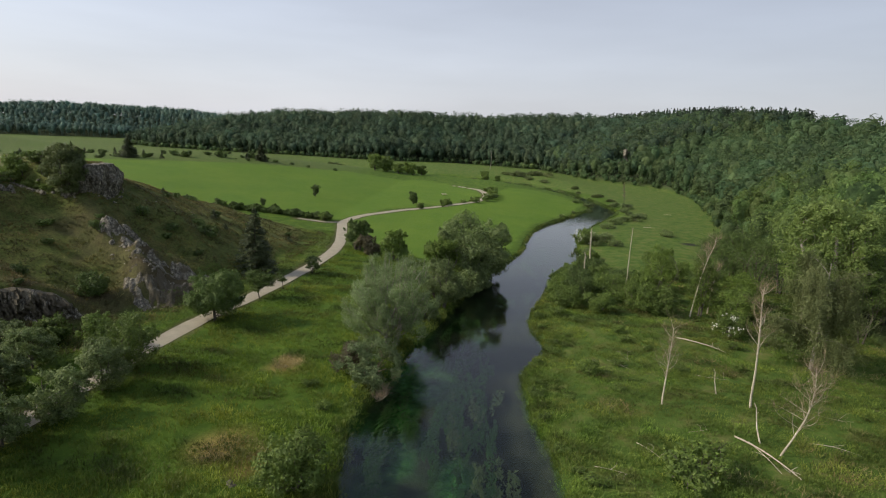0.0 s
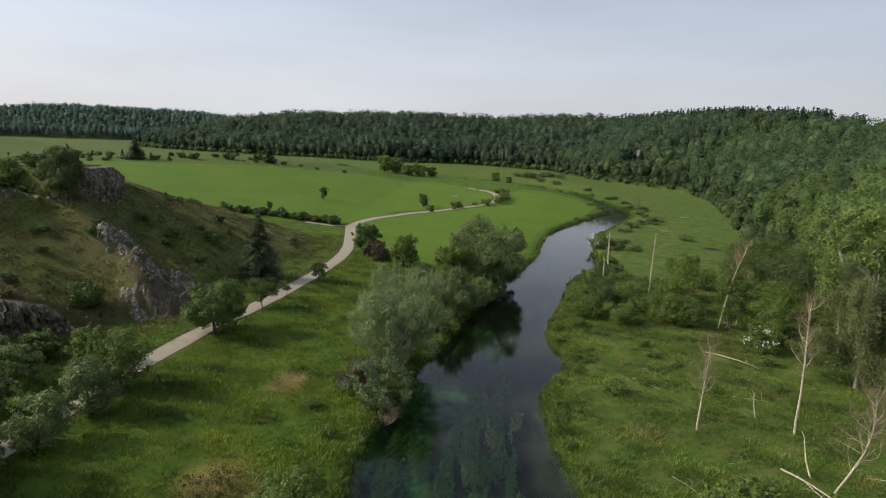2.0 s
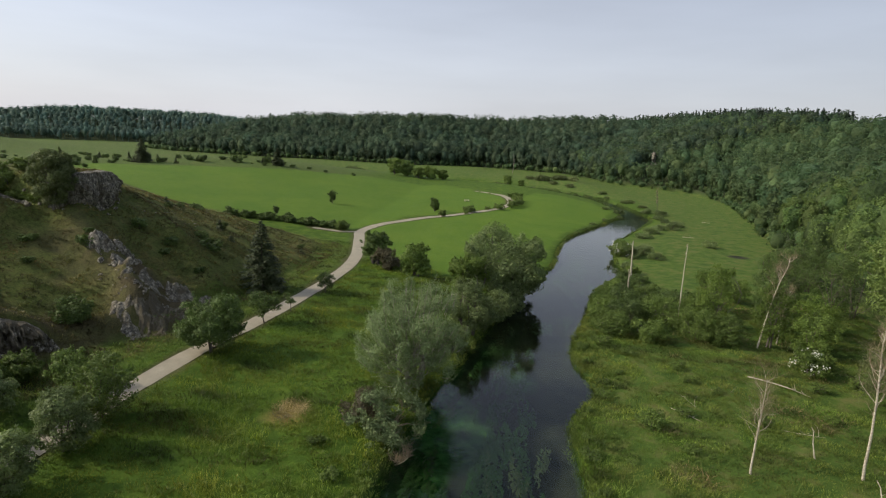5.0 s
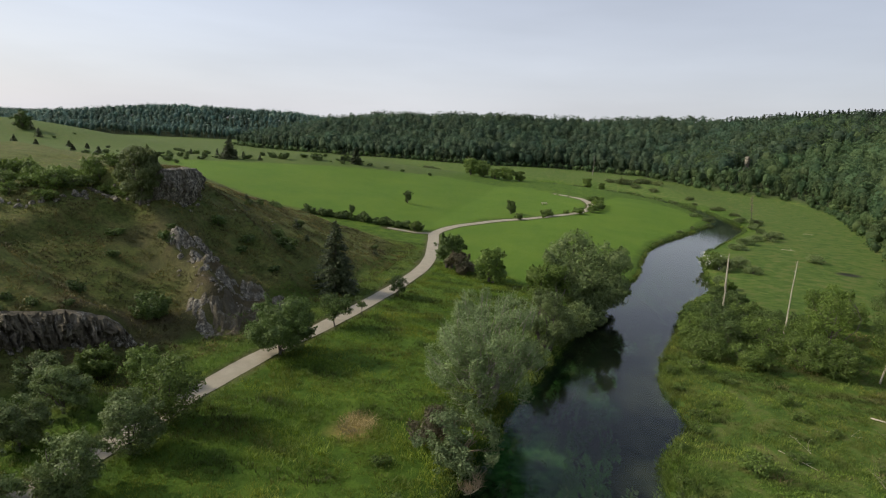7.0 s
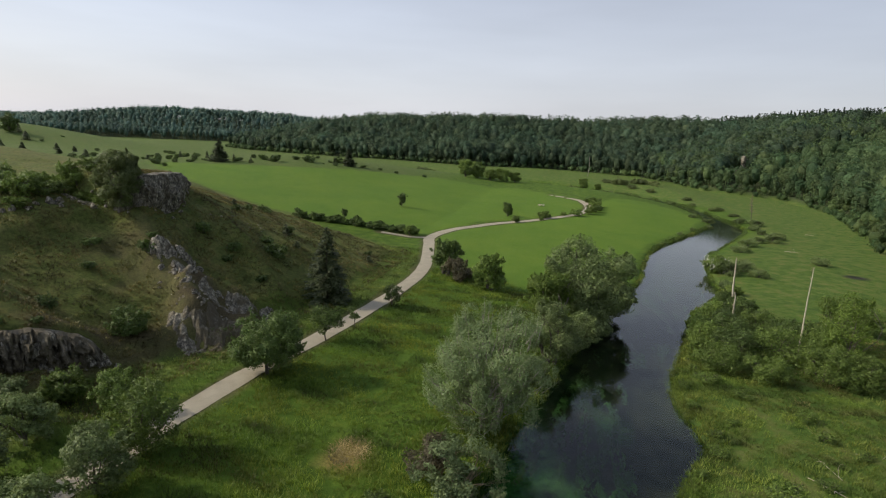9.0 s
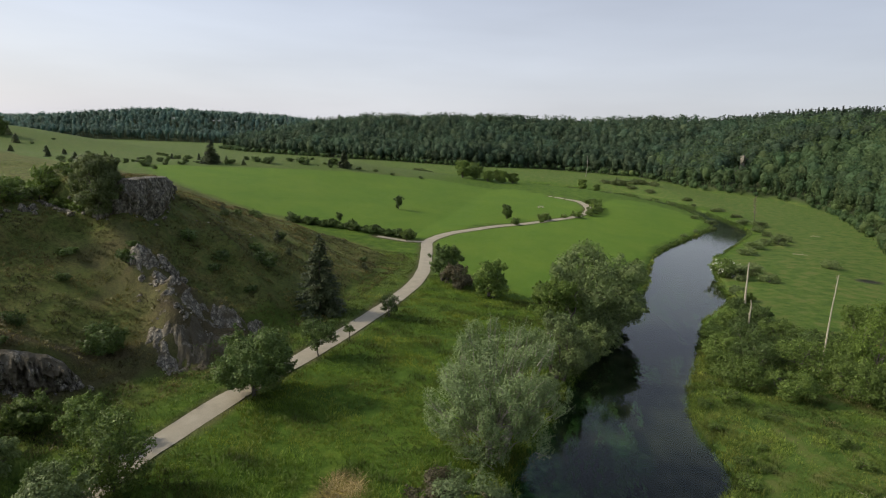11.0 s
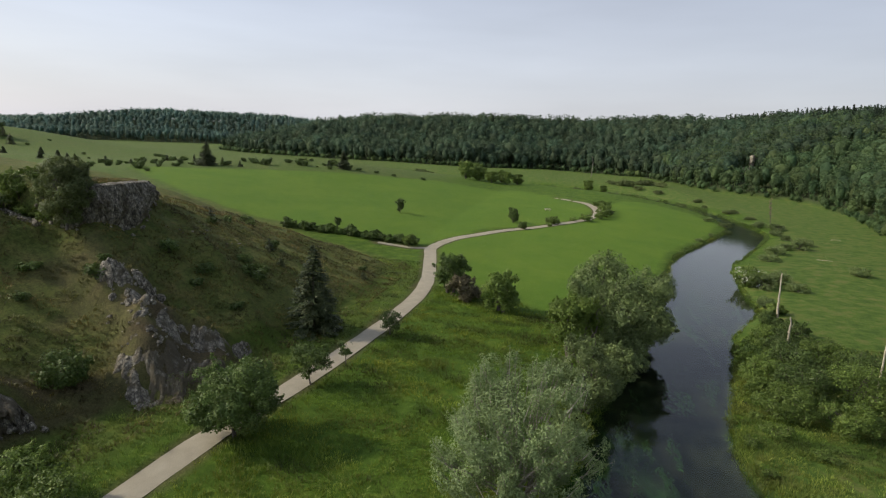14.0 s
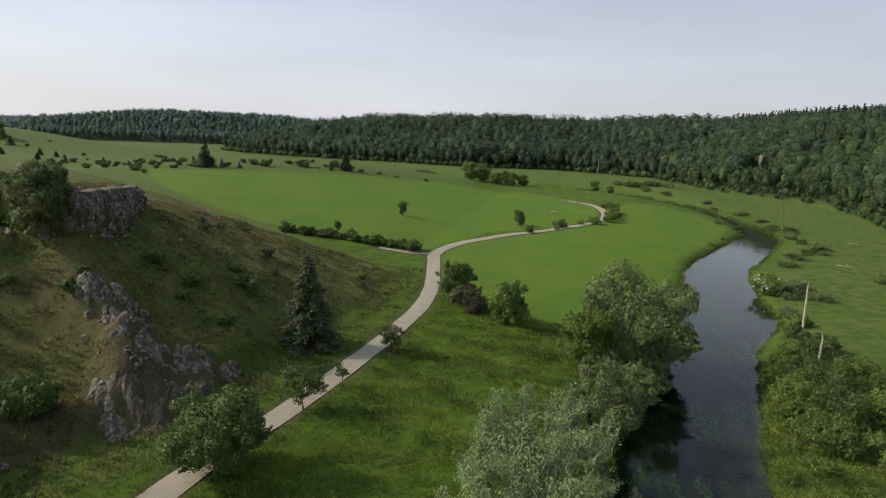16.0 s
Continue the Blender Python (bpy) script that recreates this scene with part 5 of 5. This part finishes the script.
THICKET_EDGE = [(61, 134, 10, 4.4, 1), (27.5, 128.5, 2.6, 2.2, 1), (16.6, 102.5, 2.6, 2.1, 0), (18.4, 113.5, 2.8, 2.3, 0), (20.6, 119.5, 2.8, 2.2, 0), (23, 126.5, 2.4, 2.0, 0), (25.6, 133.5, 2.2, 2.0, 1), (28.6, 141.5, 1.8, 1.8, 0), (31.5, 106.5, 4.4, 3.2, 0), (26, 113.5, 4.2, 3.0, 0), (33.5, 110, 4.5, 3.0, 1), (47.5, 103, 7, 3.4, 2), (62, 79, 13, 4.6, 1)]
for i, (x, y, h, r, k) in enumerate(RIVERSIDE_GROWTH + THICKET_HEART + THICKET_EDGE):
    broadleaf("thicket_shrub" if h < 7 else "thicket_tree", ("dense green shrub of the wetland thicket", "dark green leafy growth of the wetland thicket", "light green slender tree of the thicket")[k],
              "shrub" if h < 7 else "tree", x, y, h, r, 0.2, 8200, 0.21, (LEAF_MID, LEAF_DARK, LEAF_YELLOW)[k], BARK, 40 + i, "wetland thicket", nlobes=12, stems=2, trunk_r=0.12)
broadleaf("poplar_tree", "tall yellow-green poplar beside the wetland", "tree", 55.5, 92, 21.5, 7.2, 6.0, 34000, 0.36, LEAF_POPLAR, PALE_BARK, 80, nlobes=24, gap=0.2, shoots=120)


def weeping(name, label, x, y, h, r, strands, leaves, leaf, mat, bark, seed):
    """A tree with arching limbs and long hanging strands of small leaves."""
    rng = np.random.default_rng(seed)
    root = thing(name, label, "tree", x, y)
    main = limb_path(rng, (0, 0, -0.3), (0.5, 0.2, h * 0.96), 10, 0.03)
    v, f = tube(main, np.linspace(0.24, 0.04, 10), 8)
    trunk = part("trunk", mesh_of("trunk", v, f, bark), root)
    ends = []
    for i in range(15):
        k = 0.22 + 0.7 * (i / 14)
        a, az = main[int(k * 9)], i * 2.4 + rng.uniform(-0.3, 0.3)
        out = r * (1.05 - 0.75 * max(0, k - 0.3)) * rng.uniform(0.75, 1.0)
        b = a + np.array([math.cos(az) * out, math.sin(az) * out, h * rng.uniform(0.1, 0.2)])
        p = limb_path(rng, a, b, 7, 0.08)
        p[:, 2] += np.linspace(0, 1, 7) * (1 - np.linspace(0, 1, 7)) * 2.0
        v, f = tube(p, np.linspace(0.06, 0.012, 7), 5)
        part("limb", mesh_of("limb", v, f, bark), trunk)
        ends.append(p)
    pts = []
    for s in range(strands):
        p = ends[int(rng.integers(len(ends)))]
        a = p[int(rng.integers(2, 7))] + rng.normal(size=3) * 0.5
        n = leaves // strands
        t = rng.random(n) ** 0.85
        drop = min(a[2] - 0.6, rng.uniform(1.6, 5.2))
        sway = rng.normal(size=2) * 0.6
        q = np.stack([a[0] + sway[0] * t, a[1] + sway[1] * t, a[2] + 0.5 * np.sin(t * 3) - drop * t], 1)
        pts.append(q + rng.normal(size=q.shape) * np.array([0.2, 0.2, 0.12]))
    p = np.concatenate(pts)
    nrm = unit(np.column_stack([p[:, :2], np.zeros(len(p))])) + rng.normal(size=p.shape) * np.array([0.5, 0.5, 0.2])
    v, f = leaf_quads(rng, p, nrm, leaf, 0.6)
    part("crown", mesh_of("crown", v, f, mat, False), root, "hanging strands of small olive leaves")
    return root


weeping("weeping_birch", "drooping olive-green birch beside the wetland", 46, 76, 14.5, 5.4, 1000, 56000, 0.27, LEAF_BIRCH, PALE_BARK, 81)
small = broadleaf("wetland_bush", "small leafy bush in the wet grass", "shrub", 16.9, 69, 1.7, 1.5, 0.05, 1200, 0.23, LEAF_MID, BARK, 82, "bushes in the wet grass", nlobes=7, stems=3, trunk_r=0.05)
strew(small, [(23.6, 85.6, 0.7), (24, 81.8, 0.55), (19.5, 64.7, 0.6), (23.4, 48.4, 1.5), (21.6, 46.6, 1.3), (28.4, 72, 0.6), (21, 72.5, 0.5), (36, 73.5, 0.6), (14.2, 46, 0.7), (26.5, 79, 0.5), (18.6, 90, 0.7), (15.5, 94, 0.9),
              (16, 83, 0.5), (38.5, 82, 0.8), (44, 84, 1.1), (42.5, 90.5, 1.2), (13.8, 62, 0.4), (-12.5, 85, 0.6), (-14.5, 60, 0.5), (-11.6, 55, 0.6), (-12.2, 68, 0.7)], 9)
strew(small, [(12.7, 42, 0.5), (12.9, 47.5, 0.4), (11.9, 51, 0.55), (10.8, 57, 0.5), (10.3, 62.5, 0.6), (10.5, 66, 0.4), (11, 71.5, 0.55), (13.3, 76, 0.6), (13.8, 80, 0.45), (12.6, 86, 0.5), (12.5, 91.5, 0.6), (14.6, 98, 0.5)], 14)


# ---- dead trees and logs ----
def dead_tree(label, x, y, top, r, seed, branches=9, twig=40, spread=2.0, low=0.45, bare="dead_tree", wood=None):
    """A bare trunk from the ground to the offset top, with broken limbs and fine twigs."""
    rng = np.random.default_rng(seed)
    root = thing(bare, label, "dead tree", x, y, "bare dead trees")
    wood = wood or DEADWOOD
    top = np.array(top, float)
    main = limb_path(rng, (0, 0, -0.3), top, 10, 0.025)
    main[1:-1, :2] += np.cumsum(rng.normal(size=(8, 2)), axis=0) * 0.03
    v, f = tube(main, np.linspace(r, r * 0.35, 10), 8)
    trunk = part("trunk", mesh_of("trunk", v, f, wood), root)
    tips = []
    for i in range(branches):
        k = rng.uniform(low, 0.97)
        a = main[0] + (main[-1] - main[0]) * k
        j = min(8, int(k * 9))
        a = main[j] + (main[j + 1] - main[j]) * (k * 9 - j)
        d = rng.normal(size=3) * np.array([0.8, 0.8, 0.35]) + np.array([0, 0, 1.3])
        b = a + unit(d) * spread * rng.uniform(0.4, 1.0) * (1.25 - k * 0.6)
        p = limb_path(rng, a, b, 5, 0.12)
        v, f = tube(p, np.linspace(r * 0.24, r * 0.06, 5), 5)
        part("branch", mesh_of("branch", v, f, wood), trunk)
        tips.append(p)
    if twig:
        tubes = []
        for i in range(twig * 3):
            p = tips[int(rng.integers(len(tips)))] if tips else main[-3:]
            a = p[int(rng.integers(1, len(p)))]
            b = a + (rng.normal(size=3) * np.array([0.7, 0.7, 0.5]) + np.array([0, 0, 0.9])) * spread * 0.3
            tubes.append(tube(limb_path(rng, a, b, 3, 0.1), [0.012, 0.009, 0.005], 3))
        v, f = join_tubes(tubes)
        tagged(part("twig_spray", mesh_of("twig_spray", v, f, TWIG), trunk), "fine reddish bare twigs", kind="stuff")
    return root


dead_tree("bare pale dead tree with thin branches", 23.7, 61.9, (0.4, 0.4, 8.6), 0.1, 1, 22, 80, 2.6, 0.3)
dead_tree("tall bare birch trunk with reddish twigs", 33.2, 62.7, (-0.4, 0, 13.4), 0.13, 2, 24, 110, 2.6, 0.42)
dead_tree("leaning dead tree with a fan of brown twigs", 31.8, 53, (2.1, 0.3, 8.6), 0.1, 3, 34, 130, 3.0, 0.2)
dead_tree("thin leaning dead tree in the thicket", 37.4, 96.6, (2.6, 0, 13.4), 0.12, 4, 14, 120, 2.6, 0.4)
dead_tree("pale bare broken trunk beside the river", 27.4, 136, (-0.3, 0, 8.4), 0.22, 5, 3, 0, 1.2, 0.4)
dead_tree("short broken snag on the river bank", 23, 117.4, (0, 0.1, 6.0), 0.22, 6, 2, 0, 1.0, 0.6)
dead_tree("slim pale dead trunk in the wet meadow", 28.9, 105.6, (0.15, 0, 12.9), 0.13, 7, 6, 12, 1.0, 0.7)
dead_tree("short splintered stub in the wet grass", 30.8, 65.7, (-0.5, 0.6, 2.8), 0.08, 8, 5, 0, 0.9, 0.6)
dead_tree("slanting broken stem in the wet grass", 30.9, 54.4, (0.6, 4.0, 2.6), 0.09, 9, 2, 0, 0.7, 0.5)
dead_tree("tangle of dead branches hanging over the water", -7.2, 59.8, (1.4, -0.6, 1.3), 0.09, 14, 12, 110, 1.8, 0.1, "brushwood")
dead_tree("brown-twigged dead tree at the thicket edge", 41, 99, (0.8, 0, 8), 0.12, 10, 14, 160, 2.0, 0.3)
dead_tree("bare grey tree at the river bend", 62.5, 268, (-0.8, 0, 9.5), 0.13, 11, 22, 130, 1.7, 0.2, wood=BARK)
dead_tree("pale dead trunk before the dark woods", 55.5, 98, (0, 0, 13), 0.2, 12, 6, 20, 1.8, 0.4)
dead_tree("tall pale bare trunk before the far woods", 0, 470, (0, 0, 15), 0.24, 13, 5, 0, 2.5, 0.6, wood=PALE_BARK)


def log(label, a, b, r, seed, lift=0.0):
    rng = np.random.default_rng(seed)
    root = thing("fallen_log", label, "log", a[0], a[1], "fallen logs")
    za, zb = ground_at(*a), ground_at(*b)
    p = limb_path(rng, (0, 0, r * 0.8), (b[0] - a[0], b[1] - a[1], zb - za + r * 0.8 + lift), 8, 0.02)
    v, f = tube(p, np.linspace(r * 0.56, r * 0.26, 8), 8)
    trunk = part("trunk", mesh_of("trunk", v, f, DEADWOOD), root)
    for k in range(3):
        j = int(rng.integers(3, 7))
        d = rng.normal(size=3)
        d[2] = abs(d[2]) * 0.5
        v, f = tube(limb_path(rng, p[j], p[j] + unit(d) * rng.uniform(0.5, 1.4), 4), np.linspace(r * 0.3, r * 0.08, 4), 5)
        part("branch", mesh_of("branch", v, f, DEADWOOD), trunk)
    return root


for i, (a, b, r) in enumerate([((28.9, 55.8), (31.7, 48.8), 0.16), ((29.9, 55), (30.5, 49.6), 0.09), ((31.9, 85), (37, 80), 0.15), ((35.6, 55.5), (39.6, 54), 0.07), ((20, 74), (22.5, 71.5), 0.07), ((26, 80), (29.5, 79.2), 0.06),
                               ((14.5, 48.8), (17.4, 47.6), 0.07), ((30, 71), (33.8, 70.2), 0.07), ((38.2, 63), (42, 61), 0.06), ((54, 198), (57.5, 197.4), 0.13), ((72, 239.4), (74.6, 238.4), 0.12),
                               ((36, 118), (39.5, 114), 0.12), ((19, 53), (20.6, 50.2), 0.06), ((24.5, 56), (27, 57), 0.06), ((22, 78), (23, 74.5), 0.05)]):
    log("pale fallen trunk lying in the wet grass", a, b, r, i + 1)

# ---- forest rock, picnic table ----
pin = thing("rock_pinnacle", "pale limestone pinnacle among the trees", "rock", 99.5, 452)
prng = np.random.default_rng(31)
for i in range(20):
    px, py = 99.5 + prng.normal() * 1.5, 452 + prng.normal() * 1.2
    block(pin, px, py, ground_at(99.5, 452) + 0.8 + i * 0.72, 1.4 * prng.uniform(0.6, 1.2), 1.4 * prng.uniform(0.6, 1.2), 2.6 * prng.uniform(0.6, 1.2), prng)


def picnic_table(x, y, turn):
    root = thing("picnic_table", "pale wooden picnic table in the field", "table", x, y)
    root.rotation_euler[2] = radians(turn)

    def plank(name, cx, cy, cz, sx, sy, sz):
        bm = bmesh.new()
        bmesh.ops.create_cube(bm, size=1.0)
        bmesh.ops.scale(bm, vec=(sx, sy, sz), verts=bm.verts)
        bmesh.ops.bevel(bm, geom=bm.edges[:], offset=0.008, segments=1)
        bmesh.ops.translate(bm, vec=(cx, cy, cz), verts=bm.verts)
        me = bpy.data.meshes.new(name)
        bm.to_mesh(me)
        bm.free()
        me.materials.append(DEADWOOD)
        part(name, me, root)

    for k in range(4):
        plank("tabletop_plank", 0, -0.33 + 0.22 * k, 0.77, 2.4, 0.2, 0.05)
    for s in (-1, 1):
        plank("bench_seat", 0, 0.8 * s, 0.46, 2.4, 0.3, 0.05)
        plank("crossbar", 0.8 * s, 0, 0.4, 0.09, 1.7, 0.1)
        for q in (-1, 1):
            plank("leg", 0.8 * s, 0.4 * q, 0.38, 0.09, 0.12, 0.76)


picnic_table(-17, 253, 20)


# ---- grass, herbs and water weed ----
def tufts(name, label, x, y, height, width, blades, mat, seed, lean=0.5, spread=0.12):
    rng = np.random.default_rng(seed)
    n = len(x)
    base = np.stack([x, y, ground_z(x, y) - 0.03], 1)
    base = np.repeat(base, blades, 0)
    hh = np.repeat(height, blades) * rng.uniform(0.6, 1.15, n * blades)
    a = rng.uniform(0, 6.283, n * blades)
    out = np.stack([np.cos(a), np.sin(a), np.zeros_like(a)], 1)
    side = np.stack([-np.sin(a), np.cos(a), np.zeros_like(a)], 1)
    base = base + out * (rng.random(n * blades) * spread)[:, None]
    w = (width * rng.uniform(0.6, 1.3, n * blades))[:, None]
    tip = base + out * (hh * lean * rng.uniform(0.3, 1.2, n * blades))[:, None]
    tip[:, 2] += hh
    mid = base * 0.45 + tip * 0.55 - out * (hh * 0.12)[:, None]
    mid[:, 2] += hh * 0.1
    v = np.stack([base, mid - side * w, tip, mid + side * w], 1).reshape(-1, 3)
    me = mesh_of(name, v, np.arange(n * blades * 4).reshape(-1, 4), mat, False)
    tone = fbm(x / 5 + 0.1 * y, y / 2.2, seed + 60, 3)
    val = np.clip(1.0 + 1.35 * tone, 0.42, 1.8) * rng.uniform(0.85, 1.15, n)
    warm = np.clip(0.5 + 1.1 * fbm(x / 7, y / 4, seed + 70, 2), 0, 1)
    col = np.stack([val * (0.84 + 0.48 * warm), val * (0.95 + 0.1 * warm), val * (0.85 + 0.3 * warm), np.ones(n)], 1)
    me.color_attributes.new("tint", "FLOAT_COLOR", "POINT").data.foreach_set("color", np.repeat(col, blades * 4, 0).astype(np.float32).ravel())
    return tagged(new(name, me), label, "grass", kind="stuff")


rng = np.random.default_rng(77)
x, y = rng.uniform(-40, 0, 54000), 30 + 105 * rng.random(54000) ** 1.25
rd = line_distance(ROAD, x, y)
k = (edge_distance(RIVER, x, y) > 0.3) & (rd > 1.9) & (x > np.interp(y, [40, 76, 97, 126], [-36, -34.5, -31.4, -31.2])) & (edge_distance(MOWN_B, x, y) > 0)
k &= np.hypot(x + 18.8, (y - 65.3) * 0.8) > 1.2 + 0.9 * rng.random(len(x))
k &= vnoise(x / 3, y / 3, 41) > -0.45 + 0.5 * rng.random(len(x))
x, y = x[k], y[k]
tufts("meadow_grass", "long lush uneven meadow grass", x, y, 0.22 + 0.42 * np.clip(vnoise(x / 4, y / 4, 42) + 0.3, 0, 1), 0.026, 5, GRASS, 1, 0.75, 0.3)
x, y = rng.uniform(9, 62, 52000), 32 + 93 * rng.random(52000) ** 1.25
k = (edge_distance(RIVER, x, y) > 0.2) & (vnoise(x / 2.5, y / 2.5, 43) > -0.45 + 0.5 * rng.random(len(x)))
x, y = x[k], y[k]
near = np.clip(1.6 - edge_distance(RIVER, x, y) / 4, 0, 1)
tufts("wetland_herbs", "rank green herbs and sedge of the wetland", x, y, 0.16 + 0.4 * np.clip(vnoise(x / 3, y / 3, 44) + 0.3, 0, 1) + 0.14 * near, 0.03, 6, HERB, 2, 0.9, 0.4)
STALK = leaf_material("dry_stalk", (0.15, 0.12, 0.045), (0.32, 0.27, 0.12), 0.25, tint=True)
k = (fbm(x / 6, y / 5, 88, 3) > 0.26) & (x > 13) & (rng.random(len(x)) < 0.45)
tufts("dead_stalks", "bleached dead stalks lying among the wetland herbs", x[k], y[k], 0.25 + 0.3 * rng.random(int(k.sum())), 0.016, 5, STALK, 5, 1.8, 0.8)
a, q = rng.uniform(0, 6.283, 420), np.sqrt(rng.random(420))
px = np.concatenate([-18.9 + 1.9 * q[:260] * np.cos(a[:260]), -17 + 3.4 * q[260:] * np.cos(a[260:])])
py = np.concatenate([65.6 + 2.3 * q[:260] * np.sin(a[:260]), 45.4 + 2.2 * q[260:] * np.sin(a[260:])])
tufts("flattened_straw", "flattened yellow straw in the meadow", px, py, 0.12 + 0.2 * rng.random(420), 0.02, 6, STALK, 8, 2.0, 0.4)
# fringe along both banks
line = np.vstack([bank_l, bank_r])
line = line[(line[:, 1] > 24) & (line[:, 1] < 270)]
p = np.repeat(line, 90, 0) + rng.normal(size=(len(line) * 90, 2)) * 1.25
d = edge_distance(RIVER, p[:, 0], p[:, 1])
p = p[(d > -0.35) & (d < np.where(p[:, 1] > 120, 0.75, 2.2))]
tufts("bank_sedge", "tall green sedge along the water's edge", p[:, 0], p[:, 1], (0.22 + 0.36 * rng.random(len(p))) * np.where(p[:, 1] > 120, 0.9, 1.0), 0.034, 8, HERB, 3, 0.8, 0.4)
line = np.vstack([bank_l, bank_r])
line = line[(line[:, 1] > 190) & (line[:, 1] < 440)]
p = np.repeat(line, 70, 0) + rng.normal(size=(len(line) * 70, 2)) * 1.5
d = edge_distance(RIVER, p[:, 0], p[:, 1])
p = p[(d > -0.3) & (d < 0.9) & (vnoise(p[:, 0] / 7, p[:, 1] / 7, 47) > -0.15)]
tufts("river_reeds", "dark reeds and low growth along the upper river", p[:, 0], p[:, 1], 0.35 + 0.6 * rng.random(len(p)), 0.1, 5, LEAF_DARK, 7, 0.6, 0.5)
x, y = rng.uniform(-82, -37, 26000), rng.uniform(58, 150, 26000)
foot = np.interp(y, FOOT_Y, FOOT_X)
k = (x < foot + 5) & (x < np.interp(y, [r[1] for r in ROAD], [r[0] for r in ROAD])) & (line_distance(ROAD, x, y) > 2.2) & (vnoise(x / 2, y / 2, 45) > -0.2) & (line_distance([(-55, 89), (-50, 87.4), (-44, 89), (-43.4, 84.6), (-47.6, 82.4)], x, y) > 2.6)
x, y = x[k], y[k]
DRY = leaf_material("dry_grass", (0.07, 0.082, 0.018), (0.135, 0.126, 0.038), 0.25, tint=True)
tufts("heath_grass", "short dry tussock grass of the heath", x, y, 0.18 + 0.3 * rng.random(len(x)), 0.035, 5, DRY, 4, 0.8, 0.2)

x, y = rng.uniform(-56, -29, 16000), 40 + 112 * rng.random(16000)
foot = np.interp(y, FOOT_Y, FOOT_X)
k = (x > foot - 0.5) & (line_distance(ROAD, x, y) > 1.9) & (x < np.interp(y, [r[1] for r in ROAD], [r[0] for r in ROAD])) & (vnoise(x / 2, y / 2, 46) > -0.4)
tufts("verge_grass", "rough green grass between the slope and the lane", x[k], y[k], 0.16 + 0.3 * rng.random(int(k.sum())), 0.03, 5, HERB, 6, 0.8, 0.3)

WEED = leaf_material("water_weed", (0.012, 0.036, 0.01), (0.036, 0.085, 0.022), 0.2)
PALE_WEED = leaf_material("pale_water_weed", (0.03, 0.05, 0.018), (0.115, 0.14, 0.065), 0.2)


def water_weed(name, label, count, xr, yr, seed, level, thresh, mat):
    rng = np.random.default_rng(seed)
    x, y = rng.uniform(*xr, count), rng.uniform(*yr, count)
    k = (edge_distance(RIVER, x, y) < -1.6) & (fbm(x / 1.1, y / 6.0, 51 + (seed == 3), 4) > thresh + 0.25 * rng.random(count) - 0.12)
    x, y = x[k], y[k]
    n = len(x)
    segs = 4
    ln, w = rng.uniform(0.5, 1.7, n), rng.uniform(0.04, 0.13, n)
    t = np.linspace(0, 1, segs)
    ph = rng.uniform(0, 6.28, n)
    cx = x[:, None] + 0.1 * np.sin(ph[:, None] + t * 3) * ln[:, None]
    cy = y[:, None] - ln[:, None] * t
    cz = level - 0.6 * (1 - t[None]) + rng.uniform(-0.4, 0.0, n)[:, None]
    ww = w[:, None] * np.sin(0.5 + t * 2.3)[None]
    v = np.stack([np.stack([cx - ww, cy, cz], -1), np.stack([cx + ww, cy, cz + 0.02], -1)], 2).reshape(-1, 3)
    i = np.arange(segs - 1)
    f = np.stack([2 * i, 2 * i + 1, 2 * i + 3, 2 * i + 2], 1)[None] + (np.arange(n) * segs * 2)[:, None, None]
    me = mesh_of(name, v, f.reshape(-1, 4), mat, True)
    tagged(new(name, me), label, "water weed", kind="stuff")


water_weed("river_weed", "green trailing water weed under the surface", 18000, (-6, 6), (26, 92), 1, -0.3, 0.1, WEED)
water_weed("river_weed", "dim green water weed on the far river bed", 12000, (0, 24), (92, 150), 2, -0.35, 0.16, WEED)
water_weed("river_weed", "pale olive water weed near the surface", 8000, (1, 8), (26, 66), 3, -0.25, 0.14, PALE_WEED)
